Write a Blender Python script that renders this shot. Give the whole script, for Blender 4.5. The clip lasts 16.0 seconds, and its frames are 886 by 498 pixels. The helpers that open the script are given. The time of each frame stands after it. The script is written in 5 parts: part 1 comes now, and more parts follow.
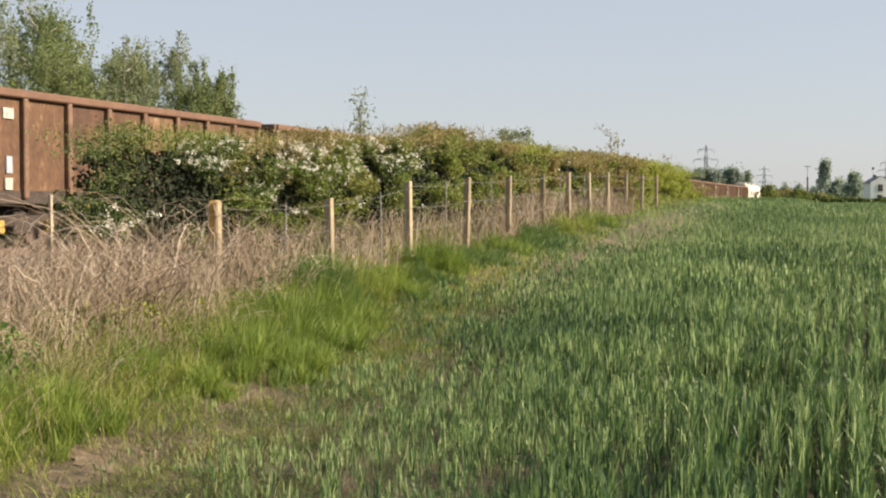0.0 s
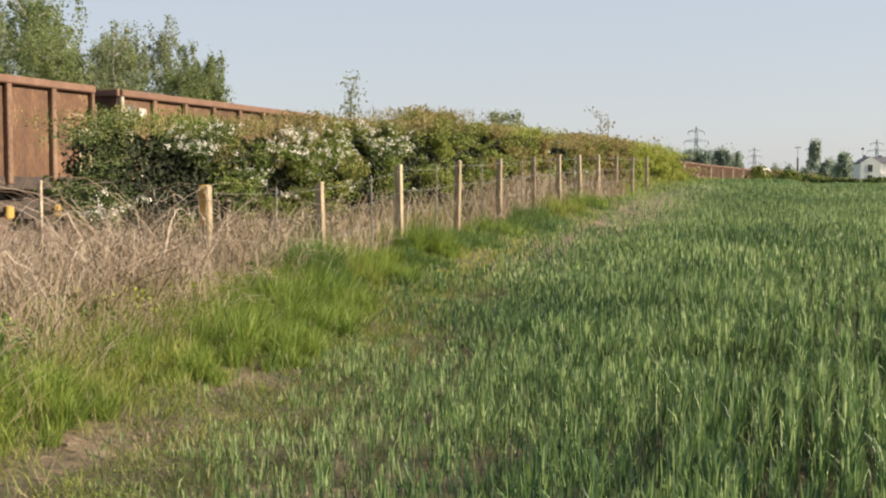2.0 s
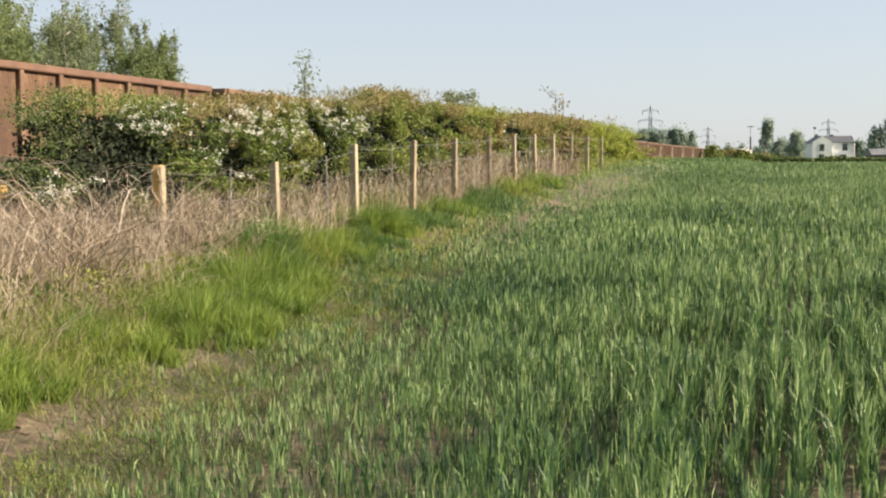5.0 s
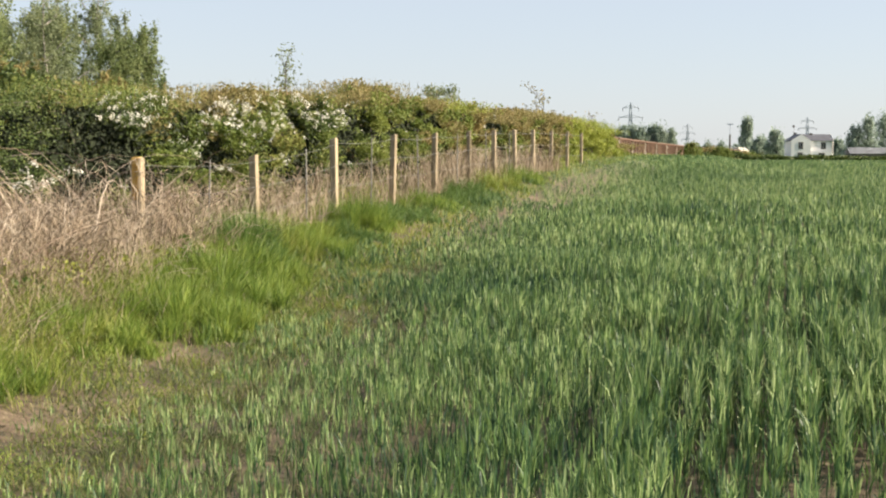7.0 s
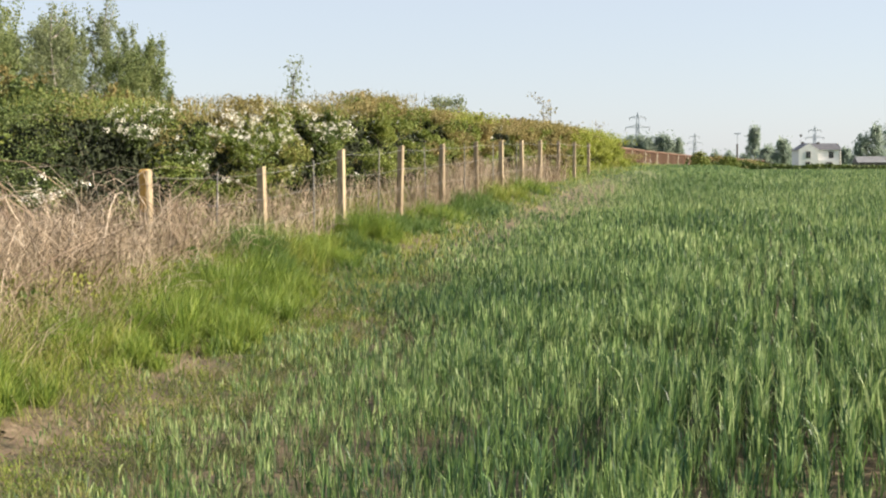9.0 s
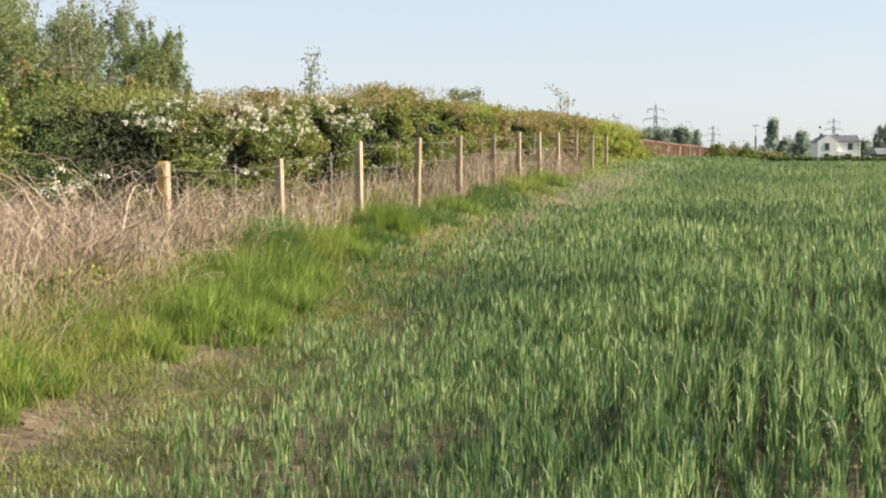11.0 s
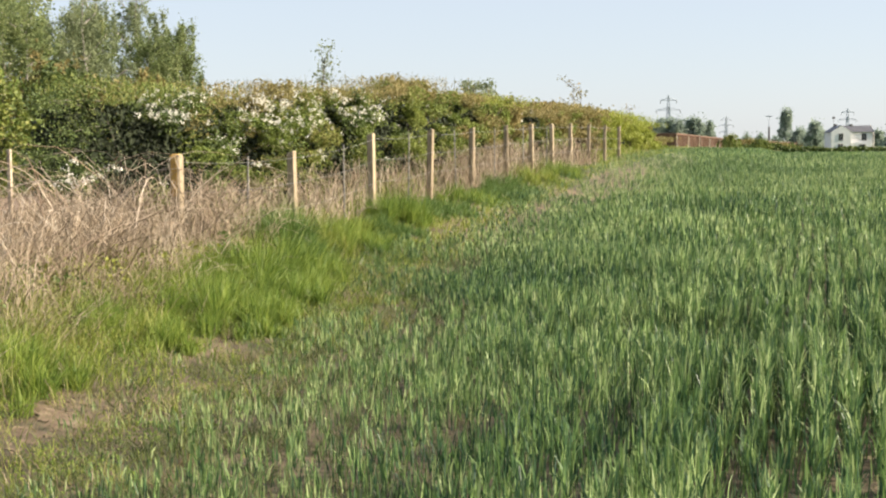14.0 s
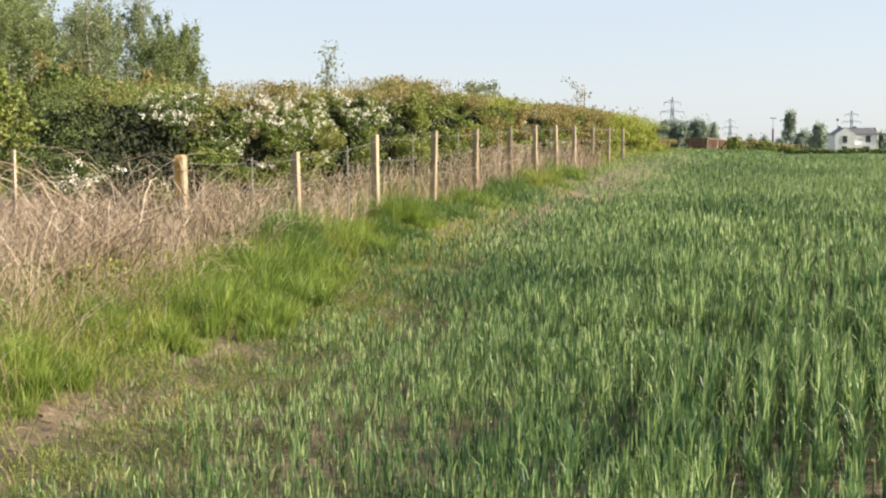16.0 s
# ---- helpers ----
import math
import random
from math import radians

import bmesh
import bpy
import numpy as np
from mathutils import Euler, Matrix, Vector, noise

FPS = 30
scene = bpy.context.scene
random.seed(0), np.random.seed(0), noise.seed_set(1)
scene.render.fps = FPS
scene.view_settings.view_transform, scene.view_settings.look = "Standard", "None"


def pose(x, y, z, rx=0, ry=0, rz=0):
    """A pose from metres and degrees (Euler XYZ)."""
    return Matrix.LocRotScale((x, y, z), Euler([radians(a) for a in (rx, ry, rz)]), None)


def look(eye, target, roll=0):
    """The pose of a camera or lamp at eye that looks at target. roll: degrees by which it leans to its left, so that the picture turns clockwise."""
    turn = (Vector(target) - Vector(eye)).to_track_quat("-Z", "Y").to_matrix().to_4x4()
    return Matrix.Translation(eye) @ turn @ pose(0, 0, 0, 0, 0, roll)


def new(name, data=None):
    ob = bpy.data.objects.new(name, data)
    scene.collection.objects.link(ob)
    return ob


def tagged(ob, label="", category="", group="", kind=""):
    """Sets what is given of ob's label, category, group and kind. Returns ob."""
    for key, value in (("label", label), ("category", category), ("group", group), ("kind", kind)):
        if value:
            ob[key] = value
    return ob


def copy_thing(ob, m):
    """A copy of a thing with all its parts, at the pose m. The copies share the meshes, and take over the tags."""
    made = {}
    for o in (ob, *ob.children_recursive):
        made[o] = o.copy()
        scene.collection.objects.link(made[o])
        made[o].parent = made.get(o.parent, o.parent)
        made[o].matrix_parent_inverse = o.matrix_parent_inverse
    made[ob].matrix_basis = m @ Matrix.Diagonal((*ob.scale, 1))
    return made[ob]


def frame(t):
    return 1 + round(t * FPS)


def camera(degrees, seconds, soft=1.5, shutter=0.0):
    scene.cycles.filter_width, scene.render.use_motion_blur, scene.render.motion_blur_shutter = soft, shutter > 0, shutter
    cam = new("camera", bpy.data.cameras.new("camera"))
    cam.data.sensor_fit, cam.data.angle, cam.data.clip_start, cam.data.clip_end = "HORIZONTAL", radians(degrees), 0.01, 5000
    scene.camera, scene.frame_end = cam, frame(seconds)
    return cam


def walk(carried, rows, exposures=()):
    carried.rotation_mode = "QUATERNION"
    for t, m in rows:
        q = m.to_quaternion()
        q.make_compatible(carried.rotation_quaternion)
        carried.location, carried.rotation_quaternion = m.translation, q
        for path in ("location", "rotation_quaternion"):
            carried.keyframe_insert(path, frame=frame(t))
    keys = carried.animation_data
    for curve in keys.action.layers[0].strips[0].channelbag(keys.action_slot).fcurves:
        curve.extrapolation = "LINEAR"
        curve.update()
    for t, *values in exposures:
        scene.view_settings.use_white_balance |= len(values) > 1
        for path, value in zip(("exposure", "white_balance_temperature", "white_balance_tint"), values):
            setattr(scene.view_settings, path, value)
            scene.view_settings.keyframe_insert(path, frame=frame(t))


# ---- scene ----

# the camera stands on the field's edge; x is across the railway, y along it
EYE = 1.6
cam = camera(36.2, 16.0, soft=2.2)
ROWS = [
    (0.0, 17.050, -1.980, -0.000),
    (0.5, 17.179, -2.205, 0.234),
    (1.0, 17.308, -2.270, 0.282),
    (1.5, 16.868, -2.590, 0.410),
    (2.0, 16.654, -2.697, 0.367),
    (2.5, 16.414, -2.680, 0.346),
    (3.0, 16.575, -2.888, 0.293),
    (3.5, 15.795, -3.112, 0.243),
    (6.0, 14.429, -3.738, 0.339),
    (6.5, 14.068, -3.773, 0.088),
    (7.0, 13.926, -3.793, -0.091),
    (7.5, 13.617, -3.839, 0.041),
    (8.0, 13.923, -3.703, 0.099),
    (8.5, 14.078, -3.337, 0.134),
    (11.0, 14.967, -3.664, 0.216),
    (11.5, 14.800, -4.028, 0.073),
    (12.0, 14.870, -4.191, 0.123),
    (12.5, 14.923, -4.118, 0.269),
    (13.0, 15.192, -4.083, 0.357),
    (13.5, 15.260, -3.956, 0.399),
    (14.0, 15.495, -4.013, 0.377),
    (14.5, 15.452, -3.967, 0.249),
    (15.0, 15.630, -3.803, 0.315),
    (15.5, 15.705, -3.874, 0.315),
    (16.0, 15.652, -3.950, 0.284),
]
walk(cam, [(t, pose(0, 0, EYE, 90 + pitch, roll, yaw)) for t, yaw, pitch, roll in ROWS],
     exposures=[(0.0, 1.10, 6700, 12), (2.0, 1.14, 6680, 12), (3.5, 1.20, 6620, 11), (7.0, 1.36, 6520, 10), (11.0, 1.42, 6500, 10), (16.0, 1.45, 6500, 10)])

# ---- light ----
SUN_AZIMUTH, SUN_HEIGHT = 80.0, 26.0
world = bpy.data.worlds.new("world")
scene.world = world
world.use_nodes = True
sky = world.node_tree.nodes.new("ShaderNodeTexSky")
sky.sky_type = "NISHITA"
sky.sun_disc = False
sky.sun_elevation, sky.sun_rotation = radians(SUN_HEIGHT), radians(SUN_AZIMUTH)
sky.air_density, sky.dust_density, sky.ozone_density = 1.0, 0.6, 2.0
haze = world.node_tree.nodes.new("ShaderNodeMix")
haze.data_type = "RGBA"
haze.inputs[0].default_value = 0.72
haze.inputs[7].default_value = (3.46, 3.67, 4.12, 1)
world.node_tree.links.new(sky.outputs[0], haze.inputs[6])
world.node_tree.links.new(haze.outputs[2], world.node_tree.nodes["Background"].inputs[0])
world.node_tree.nodes["Background"].inputs[1].default_value = 0.077
sun = new("sun", bpy.data.lights.new("sun", "SUN"))
sun.data.energy, sun.data.angle, sun.data.color = 5.0, radians(0.6), (1.0, 0.86, 0.68)
SX, SY = math.sin(radians(SUN_AZIMUTH)), math.cos(radians(SUN_AZIMUTH))
SZ = math.tan(radians(SUN_HEIGHT))
sun.matrix_world = look((60 * SX, 60 * SY, 60 * SZ), (0, 0, 0))


# ---- materials ----
def material(name):
    m = bpy.data.materials.new(name)
    m.use_nodes = True
    return m, m.node_tree.nodes, m.node_tree.links, m.node_tree.nodes["Principled BSDF"]


def ramp(nodes, stops):
    r = nodes.new("ShaderNodeValToRGB")
    while len(r.color_ramp.elements) < len(stops):
        r.color_ramp.elements.new(0.5)
    for e, (p, c) in zip(r.color_ramp.elements, stops):
        e.position, e.color = p, (*c, 1)
    return r


def noise_node(nodes, links, scale, detail=4.0, coords=None, rough=0.55):
    n = nodes.new("ShaderNodeTexNoise")
    n.inputs["Scale"].default_value, n.inputs["Detail"].default_value, n.inputs["Roughness"].default_value = scale, detail, rough
    if coords is not None:
        links.new(coords, n.inputs["Vector"])
    return n


def leafy(name, stops, rough=0.55, patch=0.5, glow=0.35, weight=0.5):
    """Thin green matter: each island has its own tone, and broad patches drift over it."""
    m, nodes, links, b = material(name)
    geo = nodes.new("ShaderNodeNewGeometry")
    n = noise_node(nodes, links, patch, 3.0, geo.outputs["Position"])
    mix = nodes.new("ShaderNodeMix")
    mix.inputs[0].default_value = weight
    links.new(geo.outputs["Random Per Island"], mix.inputs[2])
    sharp = nodes.new("ShaderNodeMapRange")
    sharp.inputs[1].default_value, sharp.inputs[2].default_value = 0.3, 0.7
    links.new(n.outputs[0], sharp.inputs[0])
    links.new(sharp.outputs[0], mix.inputs[3])
    r = ramp(nodes, stops)
    links.new(mix.outputs[0], r.inputs[0])
    links.new(r.outputs[0], b.inputs["Base Color"])
    b.inputs["Roughness"].default_value = rough
    b.inputs["Specular IOR Level"].default_value = 0.35
    tr = nodes.new("ShaderNodeBsdfTranslucent")
    links.new(r.outputs[0], tr.inputs[0])
    both = nodes.new("ShaderNodeMixShader")
    both.inputs[0].default_value = glow
    links.new(b.outputs[0], both.inputs[1])
    links.new(tr.outputs[0], both.inputs[2])
    links.new(both.outputs[0], nodes["Material Output"].inputs[0])
    return m


def surface(name, stops, scale=3.0, fine=40.0, rough=0.8, bump=0.2, metal=0.0, spread=0.0, stretch=(1, 1, 1), fine_weight=0.35):
    """A solid surface: coarse and fine noise through a colour ramp, with relief."""
    m, nodes, links, b = material(name)
    tc = nodes.new("ShaderNodeTexCoord")
    mp = nodes.new("ShaderNodeMapping")
    mp.inputs["Scale"].default_value = stretch
    links.new(tc.outputs["Object"], mp.inputs["Vector"])
    info = nodes.new("ShaderNodeObjectInfo")
    shift = nodes.new("ShaderNodeVectorMath")
    shift.operation = "MULTIPLY_ADD"
    shift.inputs[1].default_value = (17.0, 11.0, 7.0)
    links.new(info.outputs["Random"], shift.inputs[0])
    links.new(mp.outputs[0], shift.inputs[2])
    a = noise_node(nodes, links, scale, 5.0, shift.outputs[0], 0.6)
    c = noise_node(nodes, links, fine, 4.0, shift.outputs[0], 0.6)
    mix = nodes.new("ShaderNodeMix")
    mix.inputs[0].default_value = fine_weight
    links.new(a.outputs[0], mix.inputs[2])
    links.new(c.outputs[0], mix.inputs[3])
    add = nodes.new("ShaderNodeMath")
    add.operation = "MULTIPLY_ADD"
    add.inputs[1].default_value = spread
    links.new(info.outputs["Random"], add.inputs[0])
    links.new(mix.outputs[0], add.inputs[2])
    sub = nodes.new("ShaderNodeMath")
    sub.operation = "SUBTRACT"
    sub.inputs[1].default_value = spread / 2
    links.new(add.outputs[0], sub.inputs[0])
    r = ramp(nodes, stops)
    links.new(sub.outputs[0], r.inputs[0])
    links.new(r.outputs[0], b.inputs["Base Color"])
    b.inputs["Roughness"].default_value, b.inputs["Metallic"].default_value = rough, metal
    if bump:
        bp = nodes.new("ShaderNodeBump")
        bp.inputs["Strength"].default_value, bp.inputs["Distance"].default_value = bump, 0.02
        links.new(mix.outputs[0], bp.inputs["Height"])
        links.new(bp.outputs[0], b.inputs["Normal"])
    return m


WHEAT = leafy("wheat_leaf", [(0.18, (0.022, 0.058, 0.032)), (0.42, (0.066, 0.132, 0.044)), (0.6, (0.145, 0.235, 0.066)), (0.82, (0.35, 0.43, 0.19))], 0.48, 0.35, 0.3, 0.34)
GRASS = leafy("verge_grass", [(0.1, (0.07, 0.115, 0.02)), (0.4, (0.165, 0.22, 0.036)), (0.7, (0.29, 0.335, 0.062)), (0.9, (0.40, 0.37, 0.15))], 0.55, 1.1, 0.4, 0.4)
DARK_GRASS = leafy("tussock_leaf", [(0.1, (0.055, 0.10, 0.024)), (0.6, (0.115, 0.19, 0.045)), (1.0, (0.19, 0.26, 0.07))], 0.5, 1.5, 0.35)
LUSH = leafy("lush_grass", [(0.1, (0.06, 0.115, 0.02)), (0.5, (0.165, 0.245, 0.042)), (0.9, (0.31, 0.37, 0.08))], 0.5, 1.6, 0.45, 0.4)
WEED = leafy("dull_weed", [(0.15, (0.032, 0.055, 0.016)), (0.4, (0.075, 0.115, 0.03)), (0.62, (0.125, 0.14, 0.046)), (0.85, (0.20, 0.155, 0.08))], 0.6, 1.4, 0.25, 0.45)
STRAW = leafy("dead_stem", [(0.05, (0.13, 0.095, 0.062)), (0.4, (0.28, 0.215, 0.145)), (0.7, (0.42, 0.345, 0.255)), (0.95, (0.58, 0.51, 0.41))], 0.75, 1.2, 0.15)
HAWTHORN = leafy("hawthorn_leaf", [(0.1, (0.066, 0.10, 0.022)), (0.4, (0.135, 0.185, 0.036)), (0.65, (0.21, 0.24, 0.054)), (0.9, (0.30, 0.275, 0.09))], 0.55, 0.45, 0.3)
DEEP = leafy("dark_hawthorn_leaf", [(0.1, (0.036, 0.06, 0.016)), (0.5, (0.085, 0.125, 0.03)), (0.9, (0.18, 0.205, 0.052))], 0.55, 0.8, 0.25)
FRESH = leafy("young_hawthorn_leaf", [(0.1, (0.10, 0.15, 0.03)), (0.5, (0.19, 0.24, 0.05)), (0.9, (0.28, 0.31, 0.08))], 0.55, 0.6, 0.35)
RUSSET = leafy("russet_shoot", [(0.1, (0.14, 0.14, 0.042)), (0.5, (0.235, 0.205, 0.072)), (0.95, (0.36, 0.27, 0.12))], 0.6, 0.9, 0.35)
LIME = leafy("fresh_green_leaf", [(0.1, (0.16, 0.20, 0.03)), (0.5, (0.28, 0.32, 0.055)), (0.9, (0.38, 0.40, 0.09))], 0.55, 0.8, 0.4)
BIRCH = leafy("birch_leaf", [(0.1, (0.105, 0.15, 0.06)), (0.45, (0.185, 0.235, 0.09)), (0.75, (0.255, 0.29, 0.12)), (0.95, (0.34, 0.305, 0.14))], 0.6, 0.25, 0.5)
SILVER = leafy("willow_leaf", [(0.1, (0.15, 0.185, 0.095)), (0.6, (0.24, 0.28, 0.15)), (1.0, (0.32, 0.35, 0.21))], 0.6, 0.4, 0.5)
# paler than real foliage: distance haze is put into this leaf colour
HAZE_LEAF = leafy("haze_paled_leaf", [(0.1, (0.22, 0.28, 0.23)), (0.6, (0.29, 0.35, 0.28)), (1.0, (0.36, 0.41, 0.33))], 0.7, 0.15, 0.65)
CANE = leafy("bleached_cane", [(0.05, (0.15, 0.10, 0.07)), (0.4, (0.30, 0.23, 0.165)), (0.95, (0.56, 0.49, 0.40))], 0.7, 2.0, 0.08, 0.3)
BLOSSOM = leafy("may_blossom", [(0.0, (0.62, 0.60, 0.50)), (0.5, (0.78, 0.76, 0.68)), (1.0, (0.86, 0.85, 0.80))], 0.6, 3.0, 0.25)
SOIL = surface("dry_earth", [(0.35, (0.065, 0.046, 0.028)), (0.5, (0.14, 0.10, 0.062)), (0.65, (0.27, 0.21, 0.14))], 6, 40, 0.95, 0.4)
BARK = surface("grey_bark", [(0.3, (0.05, 0.042, 0.033)), (0.7, (0.16, 0.14, 0.115))], 6, 50, 0.9, 0.5)
PALE_BARK = surface("birch_bark", [(0.3, (0.12, 0.10, 0.085)), (0.7, (0.5, 0.47, 0.42))], 5, 30, 0.8, 0.3)
# near-black: the shade within the hedge is put into this twig colour
SHADE_TWIGS = surface("shade_dark_twigs", [(0.3, (0.012, 0.02, 0.008)), (0.7, (0.03, 0.04, 0.014))], 3, 18, 0.95, 0.9)
POSTWOOD = surface("weathered_post", [(0.25, (0.13, 0.10, 0.065)), (0.5, (0.30, 0.24, 0.155)), (0.75, (0.47, 0.39, 0.265))], 5, 45, 0.85, 0.4, spread=0.15, stretch=(4, 4, 0.7))
LICHEN = surface("lichen_cap", [(0.35, (0.20, 0.13, 0.06)), (0.5, (0.44, 0.26, 0.055)), (0.7, (0.46, 0.33, 0.15))], 9, 50, 0.95, 0.5)
WIRE = surface("galvanised_wire", [(0.3, (0.12, 0.12, 0.115)), (0.7, (0.27, 0.265, 0.25))], 4, 40, 0.6, 0.0, 0.5)
RUST = surface("rusted_steel_panel", [(0.28, (0.045, 0.022, 0.015)), (0.42, (0.068, 0.033, 0.017)), (0.54, (0.105, 0.054, 0.026)), (0.62, (0.155, 0.088, 0.044)), (0.72, (0.28, 0.205, 0.13))], 1.7, 11, 0.82, 0.25, 0.0, 0.12, (1, 1.3, 0.7), 0.45)
RUST_RAIL = surface("rusted_top_rail", [(0.25, (0.085, 0.042, 0.028)), (0.55, (0.145, 0.080, 0.050)), (0.8, (0.23, 0.15, 0.10))], 1.6, 14, 0.8, 0.25, 0.0, 0.1)
RUST_RIB = surface("rusted_rib", [(0.25, (0.06, 0.032, 0.021)), (0.5, (0.125, 0.07, 0.042)), (0.75, (0.23, 0.155, 0.10))], 1.8, 12, 0.8, 0.25, 0.0, 0.12)
GRIME = surface("brake_dust_steel", [(0.3, (0.018, 0.014, 0.012)), (0.7, (0.07, 0.05, 0.038))], 3, 20, 0.85, 0.3)
STEEL = surface("worn_wheel_steel", [(0.3, (0.09, 0.06, 0.045)), (0.7, (0.2, 0.15, 0.12))], 4, 30, 0.55, 0.1, 0.5)
CREAM = surface("chalky_cream_paint", [(0.35, (0.20, 0.14, 0.09)), (0.5, (0.36, 0.30, 0.22)), (0.66, (0.52, 0.46, 0.36))], 5, 40, 0.7, 0.1)
SIGN_WHITE = surface("faded_white_paint", [(0.35, (0.22, 0.2, 0.165)), (0.6, (0.5, 0.47, 0.41))], 8, 40, 0.7, 0.0)
SIGN_GREY = surface("dirty_grey_panel", [(0.3, (0.045, 0.042, 0.04)), (0.7, (0.12, 0.105, 0.09))], 4, 30, 0.75, 0.1)
YELLOW = surface("dull_yellow_paint", [(0.3, (0.26, 0.16, 0.035)), (0.7, (0.45, 0.30, 0.06))], 6, 30, 0.7, 0.1)
LOCO_GREY = surface("pale_grey_loco_paint", [(0.3, (0.42, 0.41, 0.38)), (0.7, (0.6, 0.58, 0.54))], 1.5, 12, 0.5, 0.05)
LOCO_BODY = surface("faded_loco_livery", [(0.3, (0.40, 0.36, 0.30)), (0.7, (0.58, 0.52, 0.44))], 1.5, 12, 0.5, 0.05)
DARK_GLASS = surface("dark_glass", [(0.3, (0.012, 0.014, 0.016)), (0.7, (0.03, 0.034, 0.038))], 3, 20, 0.08, 0.0)
RENDER_WALL = surface("white_rendered_wall", [(0.3, (0.62, 0.61, 0.59)), (0.7, (0.74, 0.73, 0.72))], 0.6, 8, 0.85, 0.1)
SLATE = surface("slate_roof", [(0.3, (0.06, 0.062, 0.07)), (0.7, (0.13, 0.13, 0.145))], 0.8, 12, 0.6, 0.2)
WOODPOLE = surface("creosoted_pole", [(0.3, (0.03, 0.024, 0.02)), (0.7, (0.075, 0.06, 0.05))], 3, 20, 0.85, 0.2)
PYLON = surface("weathered_galvanised_steel", [(0.3, (0.27, 0.30, 0.34)), (0.7, (0.33, 0.36, 0.40))], 0.3, 3, 0.8, 0.0, 0.0)
BALLAST = surface("rail_ballast", [(0.3, (0.10, 0.085, 0.07)), (0.7, (0.28, 0.25, 0.21))], 6, 30, 0.95, 0.8)
TARP = surface("grey_sheeting", [(0.3, (0.30, 0.31, 0.33)), (0.7, (0.42, 0.43, 0.44))], 0.5, 5, 0.6, 0.1)


def ground_material():
    m, nodes, links, b = material("field_soil")
    geo = nodes.new("ShaderNodeNewGeometry")
    a = noise_node(nodes, links, 0.9, 6.0, geo.outputs["Position"], 0.6)
    c = noise_node(nodes, links, 14.0, 6.0, geo.outputs["Position"], 0.65)
    mix = nodes.new("ShaderNodeMix")
    mix.inputs[0].default_value = 0.5
    links.new(a.outputs[0], mix.inputs[2])
    links.new(c.outputs[0], mix.inputs[3])
    r = ramp(nodes, [(0.32, (0.028, 0.024, 0.014)), (0.45, (0.07, 0.056, 0.032)), (0.54, (0.13, 0.098, 0.058)), (0.66, (0.22, 0.165, 0.10))])
    links.new(mix.outputs[0], r.inputs[0])
    g = ramp(nodes, [(0.3, (0.035, 0.075, 0.02)), (0.6, (0.07, 0.14, 0.032)), (0.8, (0.11, 0.18, 0.05))])
    links.new(a.outputs[0], g.inputs[0])
    sep = nodes.new("ShaderNodeSeparateXYZ")
    links.new(geo.outputs["Position"], sep.inputs[0])
    far = nodes.new("ShaderNodeMapRange")
    far.inputs[1].default_value, far.inputs[2].default_value = 35.0, 80.0
    links.new(sep.outputs["Y"], far.inputs[0])
    fin = nodes.new("ShaderNodeMix")
    fin.data_type = "RGBA"
    links.new(far.outputs[0], fin.inputs[0])
    links.new(r.outputs[0], fin.inputs[6])
    links.new(g.outputs[0], fin.inputs[7])
    links.new(fin.outputs[2], b.inputs["Base Color"])
    b.inputs["Roughness"].default_value = 0.95
    bp = nodes.new("ShaderNodeBump")
    bp.inputs["Strength"].default_value, bp.inputs["Distance"].default_value = 0.8, 0.025
    links.new(c.outputs[0], bp.inputs["Height"])
    links.new(bp.outputs[0], b.inputs["Normal"])
    return m


# ---- building helpers ----
rng = np.random.default_rng(7)


def mesh_of(name, verts, faces, mats, smooth=False):
    me = bpy.data.meshes.new(name)
    me.from_pydata(verts if isinstance(verts, list) else verts.tolist(), [], faces if isinstance(faces, list) else faces.tolist())
    for m in mats if isinstance(mats, (list, tuple)) else [mats]:
        me.materials.append(m)
    if smooth:
        me.polygons.foreach_set("use_smooth", [True] * len(me.polygons))
    return me


def place(name, me, parent=None, label=""):
    ob = new(name, me)
    if parent is not None:
        ob.parent = parent
    if label:
        ob["label"] = label
    return ob


def part(name, bm, mat, parent, label="", smooth=False):
    me = bpy.data.meshes.new(name)
    bm.to_mesh(me)
    bm.free()
    me.materials.append(mat)
    if smooth:
        me.polygons.foreach_set("use_smooth", [True] * len(me.polygons))
    return place(name, me, parent, label)


def box(bm, x0, x1, y0, y1, z0, z1, bevel=0.0):
    m = Matrix.Translation(((x0 + x1) / 2, (y0 + y1) / 2, (z0 + z1) / 2)) @ Matrix.Diagonal((x1 - x0, y1 - y0, z1 - z0, 1))
    made = bmesh.ops.create_cube(bm, size=1, matrix=m)
    if bevel:
        edges = list({e for v in made["verts"] for e in v.link_edges})
        bmesh.ops.bevel(bm, geom=edges, offset=bevel, segments=1, affect="EDGES", profile=0.5)
    return bm


def rod(bm, a, b, r0, r1=None, sides=6):
    a, b = Vector(a), Vector(b)
    d = b - a
    m = Matrix.Translation((a + b) / 2) @ d.to_track_quat("Z", "Y").to_matrix().to_4x4()
    bmesh.ops.create_cone(bm, cap_ends=True, segments=sides, radius1=r0, radius2=r0 if r1 is None else r1, depth=d.length, matrix=m)
    return bm


